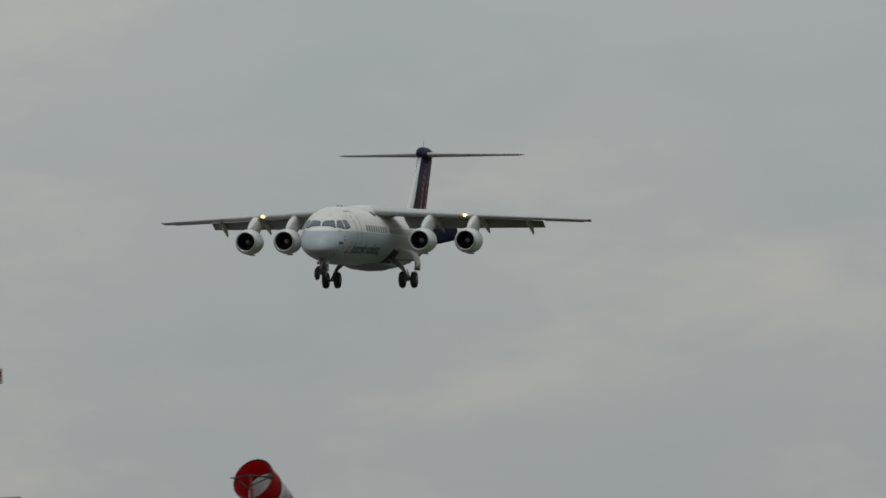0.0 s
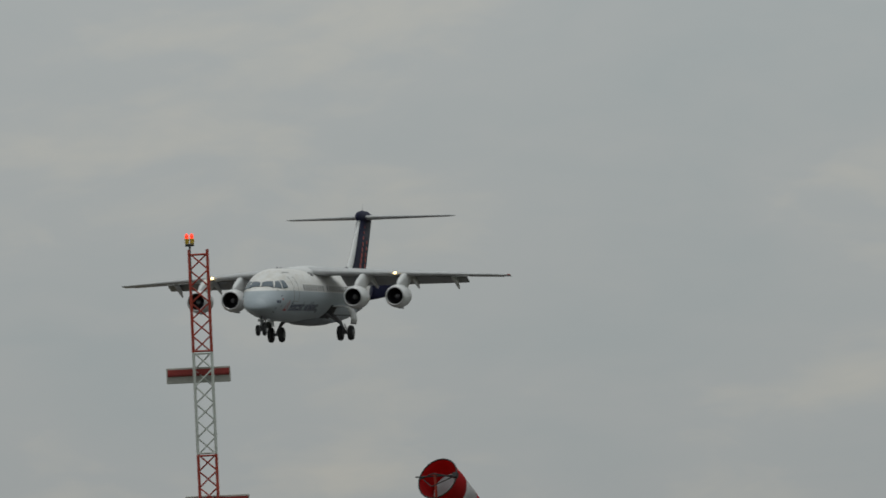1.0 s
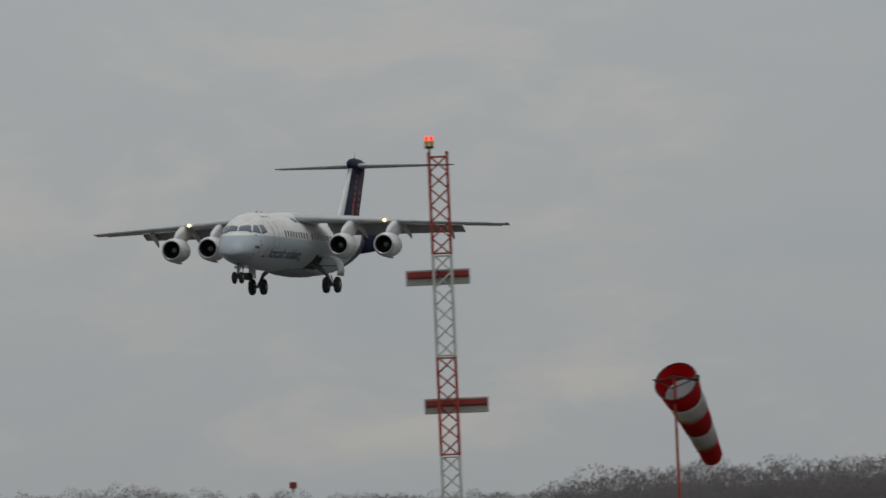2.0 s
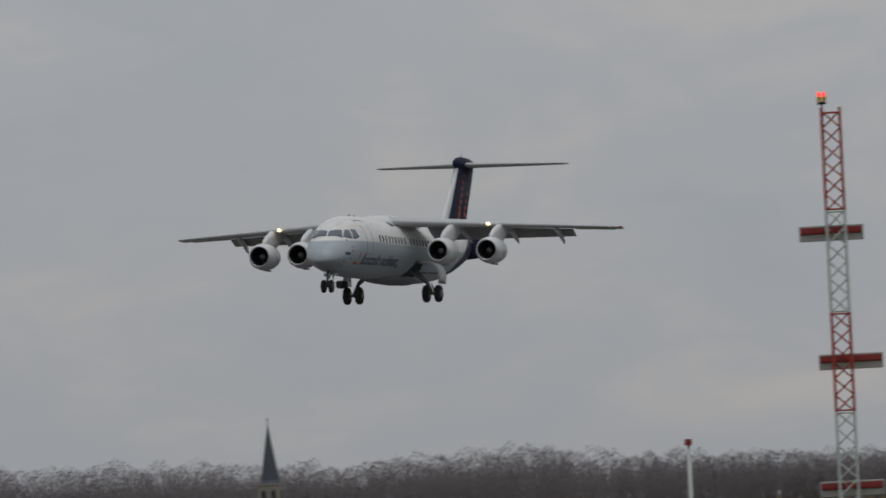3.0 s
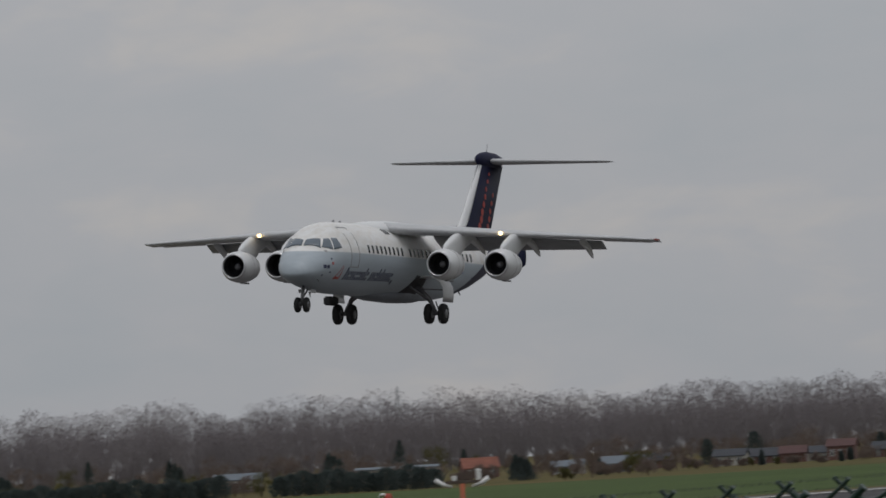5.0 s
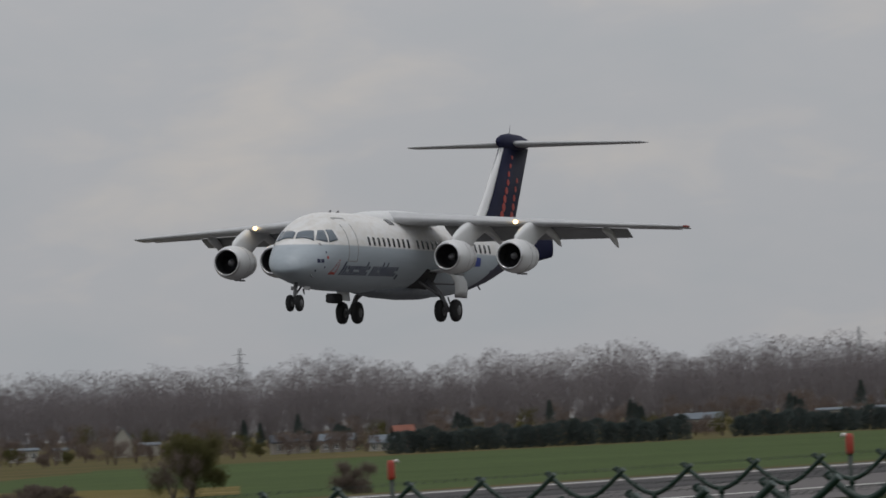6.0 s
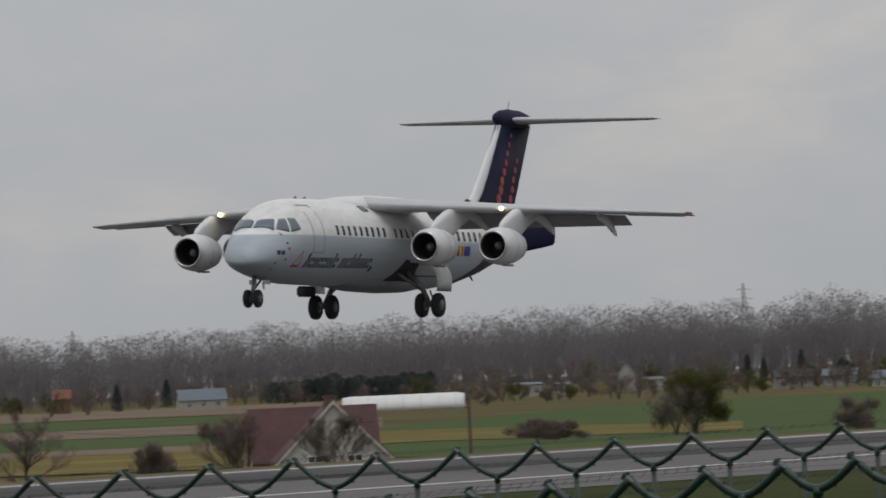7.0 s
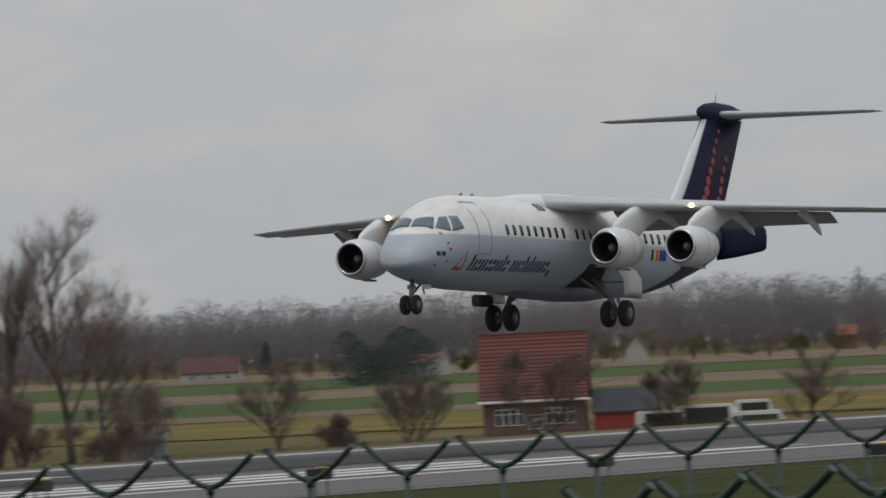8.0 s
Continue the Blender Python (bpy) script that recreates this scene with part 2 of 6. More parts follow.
M_MASTWHITE = paint("mast_white_paint", (0.52, 0.55, 0.52), 0.5, wear=0.15, scale=1.0)
M_AERIALRED = paint("aerial_red_panel", (0.26, 0.03, 0.025), 0.5, wear=0.2)
M_AERIALGREY = paint("aerial_grey_frame", (0.36, 0.36, 0.33), 0.6, wear=0.15)
M_SOCKRED = cloth("windsock_red_cloth", (0.62, 0.015, 0.020))
M_SOCKWHITE = cloth("windsock_white_cloth", (0.74, 0.73, 0.74))
M_BLACK = paint("black_metal", (0.02, 0.02, 0.02), 0.5)
M_ORANGE = paint("signal_orange_paint", (0.36, 0.085, 0.03), 0.5, wear=0.2)
M_YELLOW = paint("signal_yellow_paint", (0.62, 0.42, 0.05), 0.5, wear=0.15)
M_BARK = varied("bare_bark", [(0.100, 0.078, 0.064), (0.150, 0.120, 0.102)])
M_TWIG = varied("bare_twigs", [(0.14, 0.108, 0.092), (0.19, 0.150, 0.130), (0.235, 0.188, 0.162)], thin=0.4)
M_BUD = varied("budding_twigs", [(0.085, 0.085, 0.035), (0.12, 0.125, 0.045), (0.14, 0.12, 0.06)], thin=0.4)
# twigs paled towards blue-grey: the haze of distance is put into the colour
M_HAZEWOOD = varied("hazed_woodland_twigs", [(0.228, 0.208, 0.219), (0.243, 0.221, 0.231), (0.258, 0.234, 0.239)], scale=0.02, thin=0.5)
M_FIR = varied("dark_conifer", [(0.075, 0.095, 0.095), (0.092, 0.114, 0.110), (0.112, 0.134, 0.122)], thin=0.45)
M_BRICK = brickwork("red_brick", (0.135, 0.058, 0.046))
M_BRICKRED = brickwork("painted_red_brick", (0.30, 0.050, 0.038), (0.25, 0.05, 0.04))
M_TILE = roof_tiles("red_roof_tile", (0.15, 0.048, 0.040))
M_TILEDARK = paint("dark_red_tile_roof", (0.080, 0.036, 0.033), 0.8, wear=0.3, scale=0.8, fine=5)
M_SLATE = paint("slate_roof", (0.042, 0.046, 0.055), 0.85, wear=0.25, scale=0.5, fine=3)
M_ORANGETILE = paint("orange_tile_roof", (0.20, 0.075, 0.05), 0.9, wear=0.25, scale=0.5, fine=3)
M_RENDER = paint("pale_rendered_wall", (0.46, 0.44, 0.40), 0.9, wear=0.2, scale=0.6, fine=4)
M_CREAM = paint("cream_wall", (0.36, 0.35, 0.31), 0.9, wear=0.12, scale=0.4, fine=3)
M_STONE = paint("grey_church_stone", (0.27, 0.25, 0.22), 0.9, wear=0.25, scale=0.3, fine=2)
M_SPIRE = paint("spire_slate", (0.055, 0.070, 0.085), 0.55, wear=0.25, scale=0.3, fine=2)
M_FRAME = paint("white_window_frame", (0.72, 0.72, 0.70), 0.5, wear=0.06)
M_WINDOW = paint("house_window_glass", (0.04, 0.05, 0.055), 0.08, wear=0.2)
M_FILM = paint("white_tunnel_film", (0.68, 0.68, 0.66), 0.5, wear=0.06, scale=0.3, fine=2)
M_STEELBLUE = paint("blue_grey_sheet_roof", (0.13, 0.155, 0.18), 0.8, wear=0.15, scale=0.3, fine=2)
M_VAN = paint("white_vehicle_paint", (0.62, 0.61, 0.57), 0.35, wear=0.1)
M_TIMBER = paint("weathered_pole_timber", (0.11, 0.085, 0.07), 0.85, wear=0.25, scale=1.5, fine=8)
M_PYLON = paint("galvanised_steel", (0.36, 0.37, 0.39), 0.5, 0.4)
M_BELLY = paint("grey_belly_paint", (0.20, 0.22, 0.25), 0.5, wear=0.2)


# ---- mesh helpers ----
def spot(azimuth, r, z=0.0):
    """A place by its bearing from the camera's spot, to the left of +y, and its distance."""
    a = radians(azimuth)
    return Vector((-r * math.sin(a), r * math.cos(a), z))


def as_mesh(name, bm, material, smooth=False):
    me = bpy.data.meshes.new(name)
    bmesh.ops.recalc_face_normals(bm, faces=bm.faces)
    bm.to_mesh(me)
    bm.free()
    me.materials.append(material)
    if smooth:
        for p in me.polygons:
            p.use_smooth = True
    return me


def part(name, bm, material, parent=None, label="", smooth=False):
    """A bmesh as one mesh object, under a thing where a parent is given."""
    ob = new(name, as_mesh(name, bm, material, smooth))
    ob.parent = parent
    if label:
        tagged(ob, label)
    return ob


def empty(name, m, label, category, group="", kind=""):
    ob = new(name)
    ob.matrix_world = m
    return tagged(ob, label, category, group, kind)


def box(bm, lo, hi, m=None):
    vs = [bm.verts.new((x, y, z)) for x in (lo[0], hi[0]) for y in (lo[1], hi[1]) for z in (lo[2], hi[2])]
    for f in ((0, 1, 3, 2), (4, 6, 7, 5), (0, 4, 5, 1), (2, 3, 7, 6), (0, 2, 6, 4), (1, 5, 7, 3)):
        bm.faces.new([vs[i] for i in f])
    if m is not None:
        bmesh.ops.transform(bm, matrix=m, verts=vs)
    return vs


def soft_box(lo, hi, r=0.03, seg=2):
    bm = bmesh.new()
    box(bm, lo, hi)
    bmesh.ops.bevel(bm, geom=bm.edges[:], offset=r, segments=seg, affect="EDGES")
    return bm


def loft(bm, rings, closed=True, caps=True):
    """Skins rings of equally many points."""
    rows = [[bm.verts.new(p) for p in ring] for ring in rings]
    n = len(rows[0])
    for a, b in zip(rows, rows[1:]):
        for i in range(n if closed else n - 1):
            j = (i + 1) % n
            bm.faces.new((a[i], a[j], b[j], b[i]))
    if caps and closed:
        bm.faces.new(rows[0][::-1])
        bm.faces.new(rows[-1])
    return rows


def tube(bm, points, radii, n=8, caps=True):
    """A round bar along points."""
    points = [Vector(p) for p in points]
    if isinstance(radii, (int, float)):
        radii = [radii] * len(points)
    rings, side = [], None
    for i, p in enumerate(points):
        d = (points[min(i + 1, len(points) - 1)] - points[max(i - 1, 0)]).normalized()
        if side is None:
            side = d.orthogonal().normalized()
        side = (side - d * side.dot(d)).normalized()
        up = d.cross(side)
        rings.append([p + radii[i] * (math.cos(k * math.tau / n) * side + math.sin(k * math.tau / n) * up) for k in range(n)])
    loft(bm, rings, True, caps)


def lathe(bm, profile, axis="X", n=32, m=None):
    """Turns (along, radius) rows round an axis."""
    rings = []
    for a, r in profile:
        ring = []
        for k in range(n):
            c, s = r * math.cos(k * math.tau / n), r * math.sin(k * math.tau / n)
            p = Vector((a, c, s)) if axis == "X" else Vector((c, s, a)) if axis == "Z" else Vector((c, a, s))
            ring.append(m @ p if m is not None else p)
        rings.append(ring)
    loft(bm, rings, True, True)


def prism(bm, outline, depth, m=None):
    """A flat outline in x, z, given thickness along y."""
    a = [bm.verts.new((x, -depth / 2, z)) for x, z in outline]
    b = [bm.verts.new((x, depth / 2, z)) for x, z in outline]
    bm.faces.new(a)
    bm.faces.new(b[::-1])
    for i in range(len(a)):
        j = (i + 1) % len(a)
        bm.faces.new((a[i], b[i], b[j], a[j]))
    if m is not None:
        bmesh.ops.transform(bm, matrix=m, verts=a + b)


# ---- ground: a level airfield that falls away to a lower plain past the runway ----
EDGE, FOOT, PLAIN = -258.0, -400.0, -4.5


def ground_z(x, y):
    if x > -40:
        k = min(1.0, (x + 40) / 32)
        rise = 0.5 + 2.5 * k * k * (3 - 2 * k)
    elif x > -120:
        rise = 0.5 * (x + 120) / 80
    else:
        rise = 0.0
    k = min(1.0, max(0.0, (EDGE - x) / (EDGE - FOOT)))
    return rise + PLAIN * k * k * (3 - 2 * k)


def make_ground():
    xs = [-5200, -4000, -3000, -2000, -1200, -800, -600, -500, *range(-404, -256, 8), -257.9, -240, -180, -150, *range(-120, 24, 8), 60, 200, 800, 3000, 5200]
    ys = [-5000, -2000, -600, -200, 0, 100, 200, 300, 400, 500, 600, 700, 800, 900, 1000, 1200, 1500, 2000, 2600, 3300, 4200, 5600]
    bm = bmesh.new()
    grid = [[bm.verts.new((x, y, ground_z(x, y))) for y in ys] for x in xs]
    for a, b in zip(grid, grid[1:]):
        for i in range(len(ys) - 1):
            bm.faces.new((a[i], b[i], b[i + 1], a[i + 1]))
    me = as_mesh("ground", bm, M_GRASS, True)
    me.materials.append(M_PLAIN)
    for p in me.polygons:
        if p.center.x < EDGE:
            p.material_index = 1
    tagged(new("ground", me), "mown grass airfield falling to a lower plain", "ground", kind="structure")


make_ground()


def strip(name, x0, x1, y0, y1, z, material, label, thick=0.02):
    bm = bmesh.new()
    box(bm, (min(x0, x1), y0, z - thick), (max(x0, x1), y1, z))
    return tagged(part(name, bm, material), label, name.split("_")[0], kind="structure")


strip("runway", -257, -187, -400, 2300, 0.03, M_ASPHALT, "long grey asphalt runway with pale shoulders")
strip("runway_rubber_band", -249, -228, -400, 2300, 0.045, M_RUBBER, "dark tyre-marked middle of the runway")
strip("runway_far_shoulder", -257.4, -253.6, -400, 2300, 0.045, M_SHOULDER, "pale worn shoulder along the far runway side")
strip("runway_edge_line_1", -252.9, -251.9, -400, 2300, 0.06, M_MARK, "white painted runway side stripe")
strip("runway_edge_line_2", -205.6, -204.7, -400, 2300, 0.06, M_MARK, "white painted runway side stripe")
for i, x in enumerate((-210.5, -214.5, -218.5)):
    strip("runway_touchdown_bar_%d" % (i + 1), x - 0.9, x + 0.9, 425, 492 - 4 * i, 0.06, M_MARK, "white touchdown bar on the asphalt")
for i, x in enumerate((-239.0, -243.0, -247.0)):
    strip("runway_touchdown_bar_%d" % (i + 4), x - 0.9, x + 0.9, 425, 492, 0.06, M_MARK, "white touchdown bar on the asphalt")


def field(name, material, az0, az1, near, far, label, lift):
    """A field on the plain, between two bearings and two distances (near and far at az0 and az1)."""
    bm = bmesh.new()
    n = 10
    rows = []
    for i in range(n + 1):
        k = i / n
        a = az0 + (az1 - az0) * k
        r0, r1 = near[0] + (near[1] - near[0]) * k, far[0] + (far[1] - far[0]) * k
        wob = 1 + 0.006 * math.sin(i * 2.3 + az0)
        rows.append((bm.verts.new(spot(a, r0 * wob, 0)), bm.verts.new(spot(a, r1 * wob, 0))))
    for a, b in zip(rows, rows[1:]):
        bm.faces.new((a[0], b[0], b[1], a[1]))
    for v in bm.verts:
        v.co.z = ground_z(v.co.x, v.co.y) + lift
    tagged(part(name, bm, material), label, "field", kind="structure")


field("field_crop_north", M_CROP, 10.5, 20.9, (1750, 1260), (2750, 2400), "bright green winter crop on the plain", 0.10)
field("field_crop_strip", M_CROP, 20.9, 21.75, (1300, 1400), (2350, 1950), "green crop strip beside dry stubble", 0.10)
field("field_stubble_strip", M_STUBBLE, 20.35, 22.3, (1560, 1640), (1720, 1960), "dry ochre stubble", 0.16)
field("field_stubble_meadow", M_STUBBLE, 22.0, 27.5, (1350, 1400), (1640, 1640), "dry ochre meadow", 0.10)
field("field_crop_low", M_CROP, 22.0, 27.5, (1760, 1770), (2010, 2160), "thin green crop strip", 0.10)
field("field_tilled_low", M_TILLED, 21.9, 27.5, (1640, 1660), (1760, 1770), "pale tilled soil strip", 0.10)
field("field_tilled_mid", M_TILLED, 21.7, 27.5, (2010, 2160), (2330, 2500), "brown tilled field", 0.10)
field("field_crop_far", M_CROP, 22.3, 27.5, (2340, 2510), (2700, 3120), "far green crop strip", 0.14)
field("field_tilled_far", M_TILLED, 21.6, 27.5, (2720, 3140), (3300, 3650), "far brown tilled field", 0.10)


# ---- the airliner: four engines, high wing, T-tail; x forward, y to its left, origin between the main wheels ----
STATIONS = ((13.43, 1.60, 1.52, 1.56, 0.06), (13.38, 1.83, 1.44, 1.57, 0.33), (13.26, 2.03, 1.36, 1.60, 0.56), (13.02, 2.32, 1.27, 1.66, 0.79),
            (12.72, 2.58, 1.17, 1.75, 0.97), (12.42, 2.76, 1.09, 1.83, 1.11), (12.15, 2.93, 1.03, 1.91, 1.21), (11.82, 3.22, 0.97, 2.0, 1.31),
            (11.52, 3.42, 0.92, 2.08, 1.38), (11.12, 3.66, 0.87, 2.19, 1.47), (10.62, 3.89, 0.82, 2.33, 1.56), (10.02, 4.06, 0.77, 2.42, 1.65),
            (9.20, 4.16, 0.73, 2.48, 1.72), (7.9, 4.19, 0.72, 2.5, 1.77), (6.00, 4.20, 0.72, 2.5, 1.78),
            (2.00, 4.22, 0.72, 2.5, 1.78), (-2.00, 4.24, 0.72, 2.5, 1.78), (-4.50, 4.28, 0.75, 2.5, 1.78), (-6.50, 4.28, 0.95, 2.55, 1.76),
            (-8.50, 4.27, 1.32, 2.7, 1.66), (-10.50, 4.20, 1.80, 2.95, 1.40), (-11.60, 4.08, 2.10, 3.06, 1.15), (-12.40, 3.86, 2.42, 3.15, 0.82),
            (-12.80, 3.66, 2.66, 3.18, 0.52))


def hull_section(x):
    """Top, bottom, widest height and half width of the hull at x."""
    for a, b in zip(STATIONS, STATIONS[1:]):
        if a[0] >= x >= b[0]:
            k = (a[0] - x) / (a[0] - b[0])
            return [p + (q - p) * k for p, q in zip(a[1:], b[1:])]
    return STATIONS[0][1:] if x > STATIONS[0][0] else STATIONS[-1][1:]


def hull(x, angle, out=0.0):
    """A place on the hull: angle in degrees up from its left side."""
    top, low, mid, w = hull_section(x)
    c, s = math.cos(radians(angle)), math.sin(radians(angle))
    h = top - mid if s > 0 else mid - low
    return Vector((x, (w + out) * c, mid + (h + out) * s))


def hull_angle(x, z):
    top, low, mid, w = hull_section(x)
    h = top - mid if z > mid else mid - low
    return math.degrees(math.asin(max(-1, min(1, (z - mid) / h))))


def on_hull(bm, corners, side=1, n=4, out=0.012):
    """A patch that hugs the hull between four corners (x, z): lower front, lower back, upper back, upper front."""
    rings = []
    for k in (0.0, out):
        grid = []
        for i in range(n + 1):
            row = []
            for j in range(n + 1):
                u, v = i / n, j / n
                x = (corners[0][0] * (1 - u) + corners[1][0] * u) * (1 - v) + (corners[3][0] * (1 - u) + corners[2][0] * u) * v
                z = (corners[0][1] * (1 - u) + corners[1][1] * u) * (1 - v) + (corners[3][1] * (1 - u) + corners[2][1] * u) * v
                p = hull(x, hull_angle(x, z), k)
                row.append(bm.verts.new((p.x, p.y * side, p.z)))
            grid.append(row)
        rings.append(grid)
    a, b = rings
    for i in range(n):
        for j in range(n):
            bm.faces.new((b[i][j], b[i + 1][j], b[i + 1][j + 1], b[i][j + 1]))
    rim_a = a[0] + [r[-1] for r in a[1:]] + a[-1][-2::-1] + [r[0] for r in a[-2:0:-1]]
    rim_b = b[0] + [r[-1] for r in b[1:]] + b[-1][-2::-1] + [r[0] for r in b[-2:0:-1]]
    for i in range(len(rim_a)):
        j = (i + 1) % len(rim_a)
        bm.faces.new((rim_a[i], rim_a[j], rim_b[j], rim_b[i]))


def aerofoil(le, chord, thick, y, z, droop=0.0, n=9, camber=0.02):
    """A closed wing section at y: leading edge x, chord and thickness, nose forward."""
    up, low = [], []
    for i in range(n + 1):
        u = 0.5 * (1 - math.cos(math.pi * i / n))
        t = thick * (2.97 * math.sqrt(u) - 1.26 * u - 3.52 * u * u + 2.84 * u ** 3 - 1.015 * u ** 4)
        c = camber * chord * math.sin(math.pi * u)
        up.append(Vector((le - u * chord, y, z + c + t / 2 - droop * u)))
        low.append(Vector((le - u * chord, y, z + c - t / 2 - droop * u)))
    return up + low[-2:0:-1]


def wing_at(y):
    """Leading edge, chord, thickness and height of the wing at a span station."""
    k = abs(y) / 13.17
    return 3.55 - 4.4 * k, 5.1 - 3.5 * k, (4.5 - 3.0 * k) * (0.14 - 0.03 * k), 4.06 - 0.54 * k


def along(rows, x):
    for (a, p), (b, q) in zip(rows, rows[1:]):
        if a <= x <= b:
            return p + (q - p) * (x - a) / (b - a)
    return rows[0][1] if x < rows[0][0] else rows[-1][1]


def make_airliner():
    plane = empty("airliner", pose(0, 0, 40), "white four-engined high-wing jet airliner landing with its gear down", "airliner")
    bm = bmesh.new()
    rings = []
    n = 40
    xs = []
    for a, b in zip(STATIONS, STATIONS[1:]):
        xs += [a[0] + (b[0] - a[0]) * k / 3 for k in range(3)]
    xs.append(STATIONS[-1][0])
    smooth_rows = []
    for x in xs:
        rows = [hull_section(min(13.43, max(-12.8, x + d))) for d in (-0.12, 0.0, 0.12)]
        smooth_rows.append([sum(c) / 3 for c in zip(*rows)] if -12.7 < x < 13.0 else list(rows[1]))
    for x, (top, low, mid, w) in zip(xs, smooth_rows):
        ring = []
        for k in range(n):
            c, s = math.cos(k * math.tau / n), math.sin(k * math.tau / n)
            ring.append(Vector((x, w * c, mid + (top - mid if s > 0 else mid - low) * s)))
        rings.append(ring)
    loft(bm, rings)
    body = part("fuselage", bm, M_HULL, plane, "white fuselage with pale blue-grey lower half", True)

    # fairing over the wing root and belly fairing at the gear
    bm = bmesh.new()
    rings = []
    for x, up, w in ((5.6, 4.20, 0.3), (4.4, 4.29, 0.75), (3.2, 4.39, 1.1), (1.0, 4.47, 1.25), (-1.5, 4.46, 1.2), (-3.4, 4.38, 0.9), (-5.4, 4.26, 0.4)):
        rings.append([Vector((x, w * math.cos(math.pi * k / 12), 3.75 + (up - 3.75) * math.sin(math.pi * k / 12) ** 0.7)) for k in range(13)])
    loft(bm, rings)
    part("wing_fairing", bm, M_WHITE, plane, "", True)
    bm = bmesh.new()
    rings = []
    for x, low, w in ((5.2, 0.78, 0.4), (4.2, 0.66, 0.75), (2.5, 0.55, 0.95), (0, 0.52, 1.0), (-2.0, 0.58, 0.9), (-4.2, 0.80, 0.5)):
        rings.append([Vector((x, w * math.cos(-math.pi * k / 12), 1.05 - (1.05 - low) * math.sin(math.pi * k / 12) ** 0.6)) for k in range(13)])
    loft(bm, rings)
    part("belly_fairing", bm, M_BELLY, plane, "", True)

    blade = None
    for side in (1, -1):
        # wing
        bm = bmesh.new()
        rings = []
        for y in (0.0, 1.2, 2.2, 4.2, 6.8, 9.8, 12.2, 12.9, 13.17):
            le, ch, th, z = wing_at(y)
            if y > 12.5:
                le, ch, th = le - (y - 12.5) * 0.35, ch - (y - 12.5) * 0.5, th * (1 - (y - 12.5) * 0.7)
            rings.append(aerofoil(le, ch * 0.86, th, y * side, z, 0.10))
        loft(bm, rings)
        wing = part("wing", bm, M_WING, plane, "light grey swept wing", True)
        # drooped flap and aileron behind it
        bm = bmesh.new()
        rings = []
        for y in (1.9, 4.0, 7.0, 10.2):
            le, ch, th, z = wing_at(y)
            back = le - ch * 0.80
            rings.append(aerofoil(back, ch * 0.34, ch * 0.045, y * side, z - 0.14, ch * 0.16, 7))
        loft(bm, rings)
        part("flap", bm, M_FLAP, wing, "grey flap lowered for landing", True)
        bm = bmesh.new()
        loft(bm, [aerofoil(wing_at(y)[0] - wing_at(y)[1] * 0.83, wing_at(y)[1] * 0.19, wing_at(y)[2] * 0.3, y * side, wing_at(y)[3] - 0.10, 0.03, 6) for y in (10.3, 12.6)])
        part("aileron", bm, M_WING, wing, "", True)
        # flap track fairings
        for y in (3.95, 6.75, 9.45):
            le, ch, th, z = wing_at(y)
            bm = bmesh.new()
            rings = []
            for u, drop, r in ((0.42, 0.28, 0.03), (0.5, 0.30, 0.12), (0.68, 0.36, 0.19), (0.86, 0.52, 0.21), (1.02, 0.78, 0.18), (1.14, 1.02, 0.11), (1.20, 1.16, 0.02)):
                c = Vector((le - ch * u, y * side, z - drop * 0.85 + 0.02))
                rings.append([c + Vector((0, r * 0.62 * math.cos(k * math.tau / 12), r * math.sin(k * math.tau / 12))) for k in range(12)])
            loft(bm, rings)
            part("flap_track_fairing", bm, M_WHITE, wing, "", True)
        # landing lamp in the leading edge, and tip lamp
        le, ch, th, z = wing_at(6.22)
        bm = bmesh.new()
        bmesh.ops.create_uvsphere(bm, u_segments=14, v_segments=8, radius=0.105, matrix=Matrix.Translation((le + 0.10, 6.22 * side, z)) @ Matrix.Diagonal((0.7, 1, 0.9, 1)))
        part("landing_light", bm, M_BEAM, wing, "lit warm white landing light", True)
        bm = bmesh.new()
        lathe(bm, [(-0.55, 0.01), (-0.3, 0.05), (0.1, 0.06), (0.35, 0.015)], "X", 10, Matrix.Translation((-1.35, 13.15 * side, 3.53)))
        part("wingtip_lamp", bm, M_NAV if side > 0 else M_WING, wing, "", True)
        # tailplane
        bm = bmesh.new()
        rings = []
        for y, le, ch, th in ((0.0, -13.35, 2.75, 0.30), (0.5, -13.5, 2.65, 0.29), (3.0, -14.4, 1.95, 0.20), (5.4, -15.2, 1.32, 0.12), (5.72, -15.45, 0.95, 0.05)):
            rings.append(aerofoil(le, ch, th, y * side, 7.94, 0.02, 8, -0.01))
        loft(bm, rings)
        part("tailplane", bm, M_WING, plane, "", True)
        # engines
        for y, ex in ((4.15, 4.65), (6.74, 3.72)):
            ez = 2.25
            eng = new("engine")
            eng.parent = plane
            eng.matrix_basis = pose(ex, y * side, ez)
            bm = bmesh.new()
            lathe_open(bm, [(-0.08, 0.62), (-0.35, 0.725), (-0.8, 0.765), (-1.3, 0.745), (-1.8, 0.67), (-2.15, 0.59), (-2.15, 0.53), (-1.9, 0.5)], 36)
            part("nacelle", bm, M_ENGINE, eng, "", True)
            bm = bmesh.new()
            rings = [(-0.10, 0.635), (-0.03, 0.61), (0.0, 0.57), (-0.03, 0.535), (-0.12, 0.515), (-0.12, 0.56)]
            lathe_open(bm, rings, 36)
            part("inlet_lip", bm, M_LIP, eng, "bright metal inlet lip", True)
            bm = bmesh.new()
            lathe_open(bm, [(-0.10, 0.517), (-0.75, 0.49)], 36)
            part("inlet_duct", bm, M_DARK, eng, "", True)
            bm = bmesh.new()
